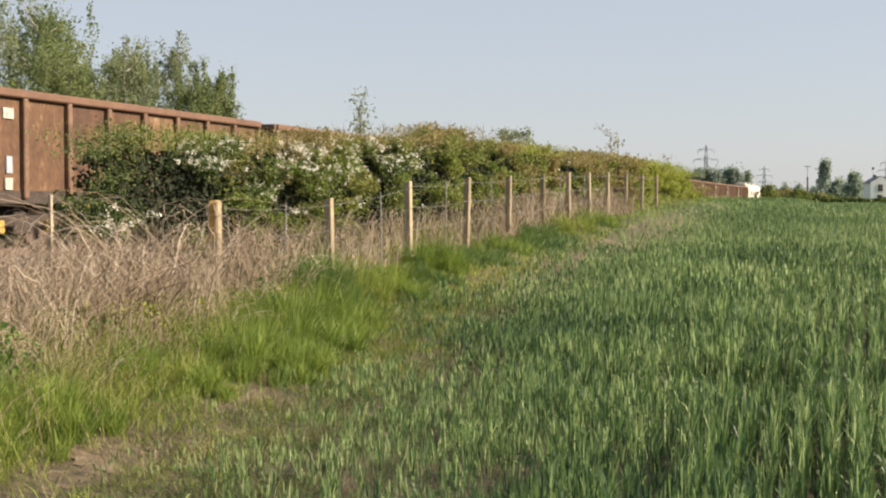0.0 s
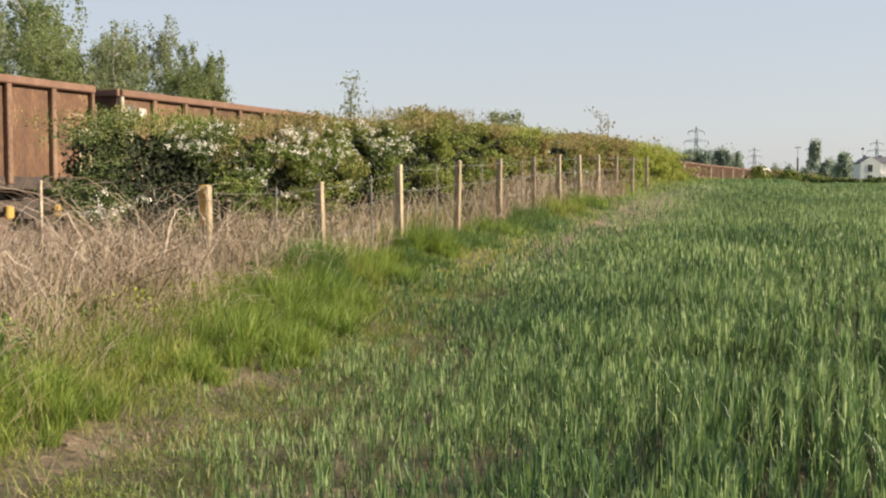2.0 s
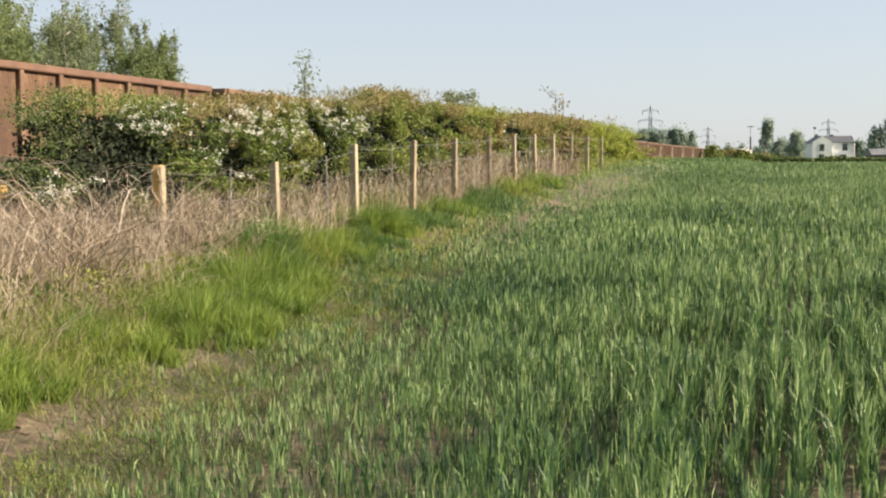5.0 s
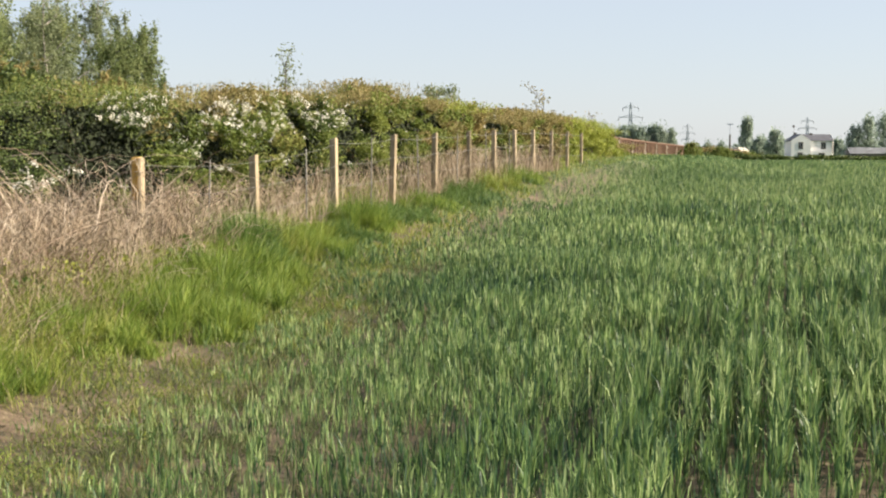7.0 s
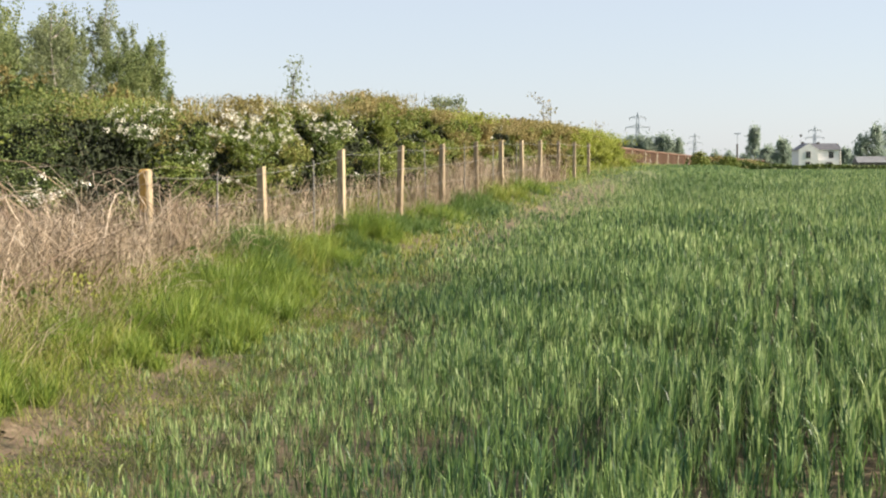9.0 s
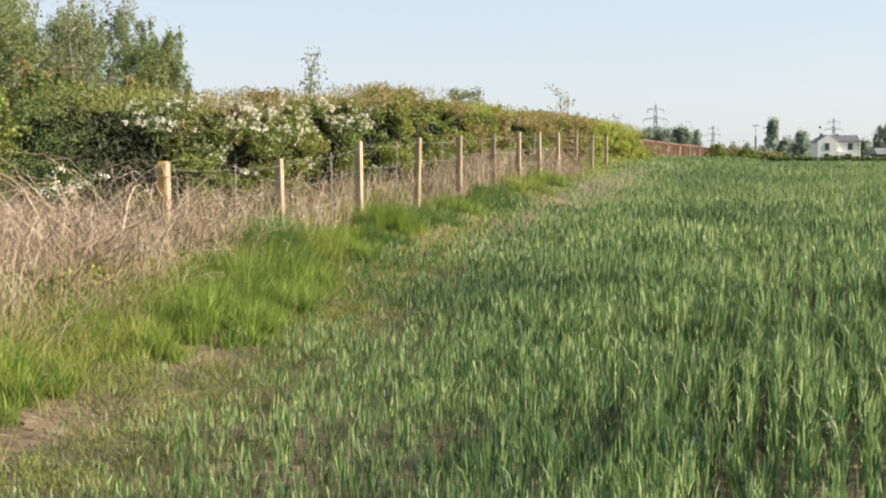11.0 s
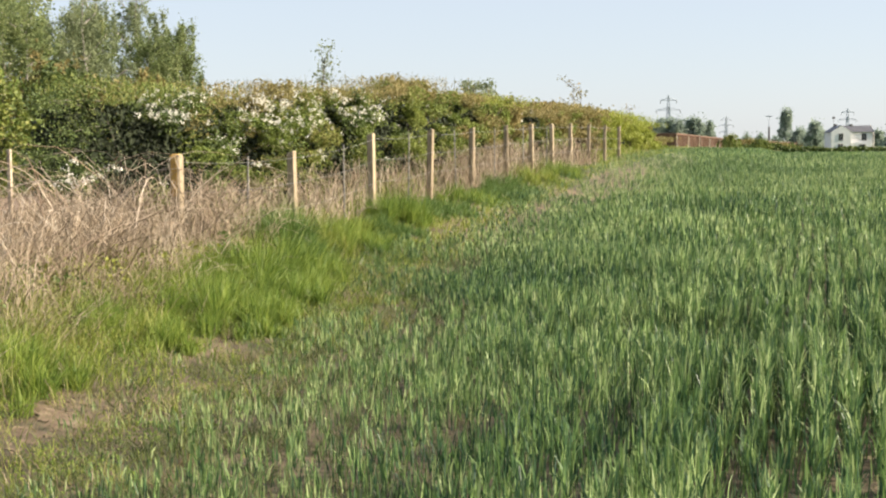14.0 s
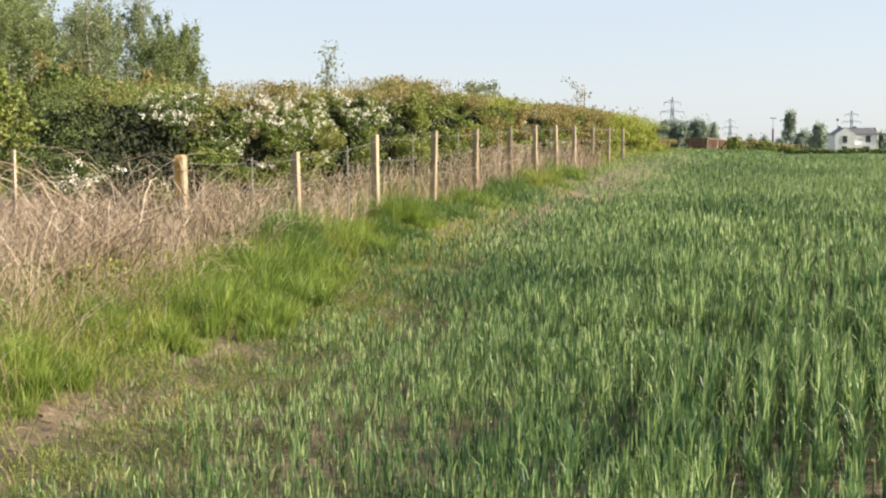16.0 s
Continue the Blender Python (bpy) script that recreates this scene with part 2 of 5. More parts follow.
def ring(bm, centre, axis, big, small, n=20, k=6):
    q = Vector(axis).to_track_quat("Z", "Y").to_matrix()
    rows = []
    for i in range(n):
        a = 2 * math.pi * i / n
        rows.append([bm.verts.new(Vector(centre) + q @ Vector(((big + small * math.cos(b)) * math.cos(a), (big + small * math.cos(b)) * math.sin(a), small * math.sin(b))))
                     for b in [2 * math.pi * j / k for j in range(k)]])
    for i in range(n):
        for j in range(k):
            bm.faces.new((rows[i][j], rows[(i + 1) % n][j], rows[(i + 1) % n][(j + 1) % k], rows[i][(j + 1) % k]))
    return bm


def smooth01(a, b, x):
    t = np.clip((np.asarray(x, float) - a) / (b - a), 0, 1)
    return t * t * (3 - 2 * t)


def waves(x, y, scale, seed):
    """A cheap smooth field between about -1 and 1."""
    r = np.random.default_rng(seed)
    out = 0
    for _ in range(7):
        a, p, k = r.uniform(0, 6.283), r.uniform(0, 6.283), r.uniform(0.5, 1.9) / scale
        out = out + np.sin((np.cos(a) * x + np.sin(a) * y) * k * 6.283 + p)
    return out / 4.0


def ground_z(x, y):
    """The field rises to a low crest, the verge is banked up, and the railway runs level."""
    x, y = np.asarray(x, float), np.asarray(y, float)
    rise = 0.0225 * (np.clip(y, 6, 52) - 6) + 0.10 * smooth01(48, 75, y)
    bank = (0.26 + 0.26 * smooth01(12, 34, y)) * smooth01(-3.7, -6.0, x)
    z = rise + bank + 0.02 * waves(x, y, 3.0, 3) * smooth01(300, 40, np.hypot(x, y))
    rail = smooth01(-10.0, -13.5, x) * smooth01(-60.0, -24.0, x - 0 * y)
    z = z * (1 - rail) + 0.28 * rail
    return z


def edge_x(y):
    """The x of the crop's edge along the verge."""
    return -np.interp(y, [0, 7, 11, 14.5, 22.3, 28, 40, 70, 130], [2.9, 3.75, 4.3, 5.05, 5.75, 6.0, 6.4, 7.0, 8.0])


def blades(x, y, height, width, lean, bend, seed, lift=0.0, zfun=ground_z, segs=2):
    """Bent grass blades as tapered strips: arrays of vertices and faces."""
    r = np.random.default_rng(seed)
    n = len(x)
    z = zfun(x, y) + lift
    a = r.uniform(0, 6.283, n)
    face = r.uniform(0, 6.283, n)
    tip = np.c_[np.cos(a), np.sin(a)]
    side = np.c_[np.cos(face), np.sin(face)] * width[:, None] / 2
    ts = [0.0, 0.55, 1.0] if segs == 2 else [0.0, 1.0]
    rows = []
    for t in ts:
        off = tip * ((lean * t + bend * t * t) * height)[:, None]
        p = np.c_[np.c_[x, y] + off, z + height * (t - 0.35 * bend * t * t)]
        w = {0.0: 0.75, 0.55: 1.0, 1.0: 0.0}[t]
        if t == 1.0:
            rows.append(p)
        else:
            rows.append(np.c_[p[:, :2] - side * w, p[:, 2]])
            rows.append(np.c_[p[:, :2] + side * w, p[:, 2]])
    verts = np.stack(rows, 1).reshape(-1, 3)
    k = len(rows)
    base = np.arange(n) * k
    if segs == 2:
        quads = np.c_[base, base + 1, base + 3, base + 2]
        tris = np.c_[base + 2, base + 3, base + 4]
        return verts, quads.tolist() + tris.tolist()
    return verts, np.c_[base, base + 1, base + 2].tolist()


def leaves(centres, size, seed, flat=0.0, aspect=0.62):
    """Small folded leaves at the given points, turned at random."""
    r = np.random.default_rng(seed)
    n = len(centres)
    u = r.normal(size=(n, 3))
    u[:, 2] *= 1 - flat
    u /= np.linalg.norm(u, axis=1)[:, None]
    v = np.cross(u, r.normal(size=(n, 3)))
    v /= np.linalg.norm(v, axis=1)[:, None]
    w = np.cross(u, v)
    s = (size * r.uniform(0.6, 1.35, n))[:, None] if np.ndim(size) else size * r.uniform(0.6, 1.35, n)[:, None]
    a = centres - u * s * 0.5
    b = centres + v * s * aspect * 0.5 + w * s * 0.12
    c = centres + u * s * 0.5
    d = centres - v * s * aspect * 0.5 + w * s * 0.12
    verts = np.stack([a, b, c, d], 1).reshape(-1, 3)
    base = np.arange(n) * 4
    return verts, np.c_[base, base + 1, base + 2, base + 3].tolist()


def joined(pieces):
    verts, faces, at = [], [], 0
    for v, f in pieces:
        verts.append(v)
        faces += [[i + at for i in q] for q in f]
        at += len(v)
    return np.concatenate(verts), faces


def strips(paths, radius):
    """Thin three-sided stems along paths (n, k, 3), tapering to the tip."""
    n, k, _ = paths.shape
    d = paths[:, -1] - paths[:, 0]
    u = np.cross(d, [0.3, 0.2, 1.0])
    u /= np.linalg.norm(u, axis=1)[:, None] + 1e-9
    w = np.cross(d, u)
    w /= np.linalg.norm(w, axis=1)[:, None] + 1e-9
    t = 1 - 0.75 * np.linspace(0, 1, k)
    rr = radius[:, None] * t[None]
    vs = []
    for j in range(3):
        a = 2 * math.pi * j / 3
        vs.append(paths + (u * math.cos(a) + w * math.sin(a))[:, None] * rr[..., None])
    verts = np.stack(vs, 2).reshape(-1, 3)
    faces = []
    b = (np.arange(n)[:, None] * k + np.arange(k - 1)[None]).reshape(-1) * 3
    for j in range(3):
        j2 = (j + 1) % 3
        faces += np.c_[b + j, b + j2, b + 3 + j2, b + 3 + j].tolist()
    return verts, faces


# ---- ground ----
def build_ground():
    def axis(near, step, far, grow):
        vals, s = [0.0], step
        while vals[-1] < far:
            vals.append(vals[-1] + s)
            if vals[-1] > near:
                s *= grow
        return vals
    right, up = axis(12, 0.5, 2600, 1.13), axis(75, 0.75, 3000, 1.15)
    left, down = axis(30, 0.5, 2600, 1.15), axis(6, 1.0, 1500, 1.4)
    xs = np.array([-v for v in reversed(left[1:])] + right)
    ys = np.array([-v for v in reversed(down[1:])] + up)
    gx, gy = np.meshgrid(xs, ys)
    verts = np.c_[gx.ravel(), gy.ravel(), ground_z(gx, gy).ravel()]
    w = len(xs)
    i = (np.arange(len(ys) - 1)[:, None] * w + np.arange(w - 1)[None]).ravel()
    ob = place("ground", mesh_of("ground", verts, np.c_[i, i + 1, i + w + 1, i + w], ground_material(), True))
    tagged(ob, "brown field soil with trodden pale earth at the verge", "ground", kind="structure")


build_ground()


# ---- the crop ----
def build_wheat():
    pieces = []
    row = 0.15
    # near to far: y from, y to, tufts per square metre, leaves a tuft, leaf width, segments; then the open field to the side
    bands = [(4.2, 9, 270, 12, 0.0084, 2), (9, 16, 200, 11, 0.0100, 2), (16, 28, 88, 9, 0.0150, 2), (28, 48, 48, 9, 0.021, 1), (48, 80, 20, 9, 0.036, 1), (80, 150, 6, 8, 0.075, 1), (-12, 150, 1.3, 6, 0.07, 1)]
    for k, (y0, y1, dens, per, width, segs) in enumerate(bands):
        r = np.random.default_rng(100 + k)
        x0, x1 = float(edge_x(y1)) - 0.3, 1.8 + 0.10 * y1
        if k == 6:
            x0, x1 = 1.5, 42.0
        n = int((x1 - x0) * (y1 - y0) * dens)
        x, y = r.uniform(x0, x1, n), r.uniform(y0, y1, n)
        drill = np.round(x / row)
        # drilled rows along the field, gappy and uneven in their growth
        if y1 <= 28:
            x = drill * row + r.normal(0, 0.016, n) + 0.035 * waves(x * 0, y, 5.0, 8)
        inside = x - edge_x(y)
        gap = waves(drill * 1.3, y * 0.38, 2.1, 12) if y1 <= 28 else 0.4 * waves(x, y, 1.2, 12)
        thin = waves(x * 0.8, y, 2.6, 11)
        hollow = smooth01(0.35, 0.95, waves(x * 0.42, y * 0.55, 1.7, 14)) * smooth01(7, 11, y)
        edge = np.clip(inside / (2.2 + 2.3 * smooth01(14, 7, y)), 0, 1) ** 1.3
        right = smooth01(-1.6, 0.3, x) * smooth01(17, 8, y)
        keep = (inside > r.uniform(-0.55, 0.6, n)) & (r.uniform(0, 1, n) < np.clip(0.22 - 0.08 * smooth01(12, 8, y) + (0.76 + 0.08 * smooth01(12, 8, y)) * edge + (0.30 + 0.36 * right) * gap + 0.15 * thin - 0.08 * right - 0.20 * hollow, 0.03, 1))
        if k == 6:
            keep = x > 1.8 + 0.10 * np.clip(y, 0, 150)
        x, y, inside, thin, hollow, gap, right = x[keep], y[keep], inside[keep], thin[keep], hollow[keep], gap[keep], right[keep]
        n = len(x)
        tall = (0.16 + 0.29 * np.clip((inside + 0.1) / 3.2, 0, 1)) * (1 + 0.10 * thin + (0.07 + 0.20 * right) * gap - 0.36 * hollow) * r.uniform(0.8, 1.12, n)
        # each tuft fans out a handful of leaves from its stems
        tx, ty, tt = np.repeat(x, per), np.repeat(y, per), np.repeat(tall, per)
        m = len(tx)
        spread = 0.018 + 0.25 * width
        long = tt * r.uniform(0.22, 0.44, m)
        lift = (tt - long) * r.uniform(0, 1, m) ** 0.75
        v, f = blades(tx + r.normal(0, spread, m), ty + r.normal(0, spread, m), long, width * np.repeat(0.62 + 0.38 * np.clip(inside / 3.5, 0, 1), per) * r.uniform(0.55, 1.3, m), r.uniform(0.0, 0.20, m), r.uniform(0, 1, m) ** 3 * 0.6, 200 + 7 * k, lift, ground_z, segs)
        pieces.append((v, f))
    v, f = joined(pieces)
    tagged(place("wheat_crop", mesh_of("wheat_crop", v, f, WHEAT)), "young green wheat standing in drilled rows", "wheat", kind="stuff")


build_wheat()


# ---- the verge ----
def bare(x, y):
    """Where feet have worn the strip down to pale earth."""
    return np.exp(-((x + 4.25 + 0.12 * (y - 7.0)) / 0.28) ** 2 - ((y - 6.7) / 1.1) ** 2) + 0.8 * np.exp(-((x + 4.4) / 0.22) ** 2 - ((y - 9.3) / 0.7) ** 2)


def build_verge():
    r = np.random.default_rng(31)
    pieces, dry = [], []
    for k, (y0, y1, dens, width) in enumerate([(3.4, 9, 3000, 0.0046), (9, 16, 2500, 0.006), (16, 30, 900, 0.0125), (30, 60, 260, 0.022), (60, 110, 30, 0.06)]):
        n = int(3.9 * (y1 - y0) * dens)
        y = r.uniform(y0, y1, n)
        x = edge_x(y) + 0.9 - 3.9 * r.uniform(0, 1, n)
        s = edge_x(y) - x
        worn = smooth01(1.25, 0.1, s) * smooth01(12.3, 7.3, y) * (0.55 + 0.45 * waves(x, y, 1.5, 23))
        clump = np.clip(0.5 + 0.42 * waves(x, y, 0.9, 21) + 0.3 * waves(x, y, 0.33, 22), 0, 1.3)
        keep = (s > r.uniform(-0.9, 0.1, n) - 0.9 * smooth01(10, 14, y) * r.uniform(0, 1, n)) & (r.uniform(0, 1, n) < np.clip(0.16 + 0.9 * clump, 0.06, 1) * (1 - 0.78 * np.clip(worn, 0, 1)) * (1 - bare(x, y)))
        x, y, s, worn, clump = x[keep], y[keep], s[keep], worn[keep], clump[keep]
        n = len(x)
        tall = (0.10 + 0.30 * smooth01(0.1, 1.5, s)) * (0.35 + 0.85 * clump) * (1 - 0.5 * np.clip(worn, 0, 1)) * r.uniform(0.3, 1.25, n)
        v, f = blades(x, y, tall, width * r.uniform(0.6, 1.3, n), r.uniform(0, 0.45, n), r.uniform(0, 1, n) ** 1.5 * 0.9, 300 + k)
        pieces.append((v, f))
        # last year's stalks still standing in it
        few = r.uniform(0, 1, n) < 0.045
        dry.append(blades(x[few], y[few], tall[few] * 1.15 + 0.05, np.full(few.sum(), width * 0.8), r.uniform(0.0, 0.7, few.sum()), r.uniform(0.0, 0.7, few.sum()), 340 + k))
    # short weeds and dead bits on the trodden strip
    n = 150000
    y = r.uniform(3.6, 18.0, n)
    x = edge_x(y) + r.normal(0.45, 1.0, n)
    keep = r.uniform(0, 1, n) < (0.5 + 0.55 * waves(x, y, 0.6, 29)) * (1 - 0.75 * bare(x, y))
    x, y = x[keep], y[keep]
    n = len(x)
    weeds = blades(x, y, r.uniform(0.02, 0.12, n), r.uniform(0.003, 0.009, n), r.uniform(0.1, 0.9, n), r.uniform(0.1, 0.8, n), 330, segs=1)
    n = 52000
    y = r.uniform(3.2, 17.0, n)
    x = edge_x(y) + 0.5 - 2.4 * r.uniform(0, 1, n)
    keep = (waves(x, y, 0.6, 27) + 0.5 * waves(x, y, 0.22, 28) > 0.1) & (bare(x, y) < 0.3)
    x, y = x[keep], y[keep]
    s = np.clip(edge_x(y) - x, 0, 1.5)
    c = np.c_[x, y, ground_z(x, y) + r.uniform(0.01, 1, len(x)) * (0.05 + 0.24 * s)]
    tagged(place("broad_weeds", mesh_of("broad_weeds", *leaves(c, 0.019, 331), LUSH)), "small broad-leaved weeds among the verge grass", "weeds", kind="stuff")
    tagged(place("short_weeds", mesh_of("short_weeds", *weeds, WEED)), "short dull weeds and dead bits on trodden earth", "weeds", kind="stuff")
    v, f = joined(pieces)
    tagged(place("verge_grass", mesh_of("verge_grass", v, f, GRASS)), "rough bright green grass on the field verge", "grass", kind="stuff")
    v, f = joined(dry)
    tagged(place("dry_stalks", mesh_of("dry_stalks", v, f, STRAW)), "thin dry stalks among the verge grass", "grass", kind="stuff")
    # the worn path itself: a thin skin of trodden pale earth, and crumbs on it
    gx, gy = np.meshgrid(np.arange(-5.4, -3.4, 0.05), np.arange(4.6, 10.6, 0.08))
    gx = gx + r.normal(0, 0.012, gx.shape)
    here = bare(gx, gy) + 0.30 * waves(gx, gy, 0.5, 37) + 0.18 * waves(gx, gy, 0.17, 38)
    gz = ground_z(gx, gy) + 0.014 * np.clip(here, 0, 1) + 0.008 * waves(gx, gy, 0.22, 39) - 0.006
    w = gx.shape[1]
    i = (np.arange(gx.shape[0] - 1)[:, None] * w + np.arange(w - 1)[None]).ravel()
    i = i[here.ravel()[i] > 0.88]
    tagged(place("worn_path", mesh_of("worn_path", np.c_[gx.ravel(), gy.ravel(), gz.ravel()], np.c_[i, i + 1, i + w + 1, i + w], SOIL, True)), "pale trodden earth of a worn field-edge path", "path", kind="stuff")
    n = 2600
    y = r.uniform(5.0, 10.4, n)
    x = -4.25 - 0.12 * (y - 7.0) + r.normal(0, 0.30, n)
    c = np.c_[x, y, ground_z(x, y) + 0.004][bare(x, y) > 0.2]
    size = r.uniform(0.003, 0.013, len(c))
    corners = np.array([(1, 0, 0), (0, 1, 0), (-1, 0, 0), (0, -1, 0), (0, 0, 0.7)])
    v = (c[:, None] + corners[None] * size[:, None, None] * r.uniform(0.6, 1.4, (len(c), 5, 1))).reshape(-1, 3)
    b = np.arange(len(c)) * 5
    f = np.concatenate([np.c_[b + i, b + (i + 1) % 4, b + 4] for i in range(4)])
    tagged(place("earth_crumbs", mesh_of("earth_crumbs", v, f, SOIL)), "crumbs of pale dry earth on the worn path", "earth", kind="stuff")


build_verge()


def tussock(x, y, radius, height, count, seed, mat=None, label="dense dark green grass tussock on the verge"):
    """Many small tufts, each fanning its blades, heaped into one mound."""
    r = np.random.default_rng(seed)
    tufts = max(14, int(95 * radius * radius))
    per = count * 2 // tufts
    a, d = r.uniform(0, 6.283, tufts), radius * np.sqrt(r.uniform(0, 1, tufts))
    high = height * (1 - 0.6 * (d / radius) ** 2) * r.uniform(0.55, 1.2, tufts)
    a, d, high = np.repeat(a, per), np.repeat(d, per), np.repeat(high, per)
    n = len(a)
    px, py = x + d * np.cos(a) + r.normal(0, 0.035, n), y + d * np.sin(a) + r.normal(0, 0.035, n)
    v, f = blades(px, py, high * r.uniform(0.35, 1.1, n), r.uniform(0.004, 0.0095, n), r.uniform(0.0, 0.45, n), r.uniform(0, 1, n) ** 1.6 * 0.9, seed + 1)
    z0 = float(ground_z(x, y))
    v = v - np.array([x, y, z0])
    ob = place("grass_tussock", mesh_of("grass_tussock", v, f, mat or DARK_GRASS))
    ob.location = (x, y, z0)
    tagged(ob, label, "grass", "verge tussocks", "stuff")


for i, (tx, ty, tr, th, tn) in enumerate([(-5.65, 13.6, 0.6, 0.86, 4600), (-5.8, 14.8, 0.6, 0.66, 3400), (-5.9, 18.6, 0.55, 0.66, 3600), (-5.85, 19.8, 0.5, 0.45, 1800),
                                          (-5.75, 16.6, 0.5, 0.42, 1800), (-5.9, 22.6, 0.6, 0.5, 2000), (-5.9, 25.6, 0.7, 0.6, 2200), (-6.0, 28.5, 0.8, 0.62, 2200), (-6.1, 31.5, 0.8, 0.6, 2000)]):
    tussock(tx, ty, tr, th * 0.85, tn * 2 // 3, 400 + 10 * i, (DARK_GRASS, GRASS, LUSH)[i % 3], ("dense dark green grass tussock on the verge", "rough yellow-green grass tussock on the verge", "dense fresh green grass tussock on the verge")[i % 3])
for i, (tx, ty, tr, th, tn) in enumerate([(-5.0, 10.4, 0.85, 0.46, 3400), (-5.0, 9.0, 0.6, 0.34, 1700), (-5.2, 11.8, 0.85, 0.50, 3600), (-5.1, 7.2, 0.8, 0.40, 2400), (-5.4, 13.0, 0.7, 0.55, 2600),
                                          (-5.45, 15.4, 0.55, 0.42, 2200), (-5.5, 17.2, 0.6, 0.32, 1800), (-5.75, 20.6, 0.7, 0.30, 1500), (-5.8, 24.0, 0.8, 0.34, 1500)]):
    tussock(tx, ty, tr, th, tn, 600 + 10 * i, LUSH if ty < 16 else DARK_GRASS, "tall fresh yellow-green grass tuft on the verge" if ty < 16 else "low green grass tuft on the verge")


def arcs(x, y, reach, top, seed, zfun=ground_z, k=7):
    """Arching stems that rise from the ground and droop over."""
    r = np.random.default_rng(seed)
    n = len(x)
    a = r.uniform(0, 6.283, n)
    t = np.linspace(0, 1, k)[None]
    rise = top[:, None] * np.sin(np.pi * np.clip(t * r.uniform(0.5, 0.85, n)[:, None], 0, 1)) ** 0.8
    off = reach[:, None] * t ** 1.2
    wob = r.normal(0, 0.025, (n, k, 3)) * t[..., None]
    p = np.stack([x[:, None] + off * np.cos(a)[:, None], y[:, None] + off * np.sin(a)[:, None], zfun(x, y)[:, None] + rise], 2)
    return p + wob


def build_brambles():
    r = np.random.default_rng(51)
    pieces = []
    n = 3600
    y = r.uniform(3.0, 13.4, n)
    x = r.uniform(-8.2, -5.35, n) + 0.25 * waves(y * 0, y, 2.5, 5)
    top = r.uniform(0.40, 1.14, n) * (0.84 + 0.26 * waves(x, y, 1.3, 9)) * smooth01(-5.1, -6.0, x) ** 0.5
    pieces.append(strips(arcs(x, y, r.uniform(0.1, 0.8, n), top, 52), r.uniform(0.0025, 0.0055, n)))
    # stout old canes arching over the tangle
    n = 260
    y, x = r.uniform(4, 13.4, n), r.uniform(-7.6, -5.7, n)
    v, f = strips(arcs(x, y, r.uniform(0.8, 2.0, n), r.uniform(0.6, 1.30, n) * smooth01(-4.9, -6.1, x) ** 0.5, 53, k=12), r.uniform(0.0035, 0.0078, n))
    tagged(place("bramble_canes", mesh_of("bramble_canes", v, f, CANE)), "stout bleached arching bramble canes", "brambles", kind="stuff")
    # dead grass leaves hanging in the stems
    n = 24000
    y = r.uniform(3.0, 13.5, n)
    x = r.uniform(-8.0, -5.6, n)
    keep = waves(x, y, 0.8, 19) + r.normal(0, 0.35, n) > -0.15
    x, y = x[keep], y[keep]
    n = len(x)
    hang = r.uniform(0.0, 0.80, n) * (0.8 + 0.2 * waves(x, y, 1.6, 9))
    v, f = blades(x, y, r.uniform(0.12, 0.42, n), r.uniform(0.003, 0.008, n), r.uniform(0.1, 1.0, n), r.uniform(0.1, 1.0, n), 54, 0)
    v[:, 2] += np.repeat(hang, 5)
    pieces.append((v, f))
    n = 2200
    y = r.uniform(3.5, 10.0, n)
    x = -5.5 + np.abs(r.normal(0, 0.36, n))
    keep = waves(x, y, 1.3, 63) > 0.0
    x, y = x[keep], y[keep]
    n = len(x)
    pieces.append(blades(x, y, r.uniform(0.2, 0.6, n), r.uniform(0.003, 0.007, n), r.uniform(0.1, 0.8, n), r.uniform(0.1, 1.0, n), 64))
    v, f = joined(pieces)
    tagged(place("dead_brambles", mesh_of("dead_brambles", v, f, STRAW)), "tangle of dead tan bramble stems and dry grass", "brambles", kind="stuff")
    # thinner dead growth along the foot of the fence
    n = 12000
    y = 13.0 + 26 * r.uniform(0, 1, n) ** 1.15
    x = r.uniform(-7.7, -6.15, n)
    keep = r.uniform(0, 1, n) < 0.55 + 0.6 * waves(x, y, 2.2, 15)
    x, y = x[keep], y[keep]
    n = len(x)
    wide = 0.003 + 0.00012 * y
    p1 = strips(arcs(x[: n // 3], y[: n // 3], r.uniform(0.1, 0.7, n // 3), r.uniform(0.3, 0.85, n // 3), 56), wide[: n // 3])
    p2 = blades(x[n // 3:], y[n // 3:], r.uniform(0.15, 0.5, n - n // 3), wide[n // 3:] * 2.2, r.uniform(0.05, 0.6, n - n // 3), r.uniform(0.1, 0.8, n - n // 3), 57)
    v, f = joined([p1, p2])
    tagged(place("dry_grass", mesh_of("dry_grass", v, f, STRAW)), "dry tan grass and stems along the fence foot", "dry grass", kind="stuff")
    # green bramble leaves low in the verge and through the tangle
    n = 5200
    y = r.uniform(3.0, 12.5, n)
    x = -5.0 - np.abs(r.normal(0, 0.7, n)) - 0.4
    c = np.c_[x, y, ground_z(x, y) + r.uniform(0.02, 0.42, n)]
    keep = waves(x, y, 1.2, 77) > 0.1
    v, f = leaves(c[keep], 0.05, 58)
    tagged(place("bramble_leaves", mesh_of("bramble_leaves", v, f, LIME)), "scattered fresh green bramble leaves", "brambles", kind="stuff")


build_brambles()


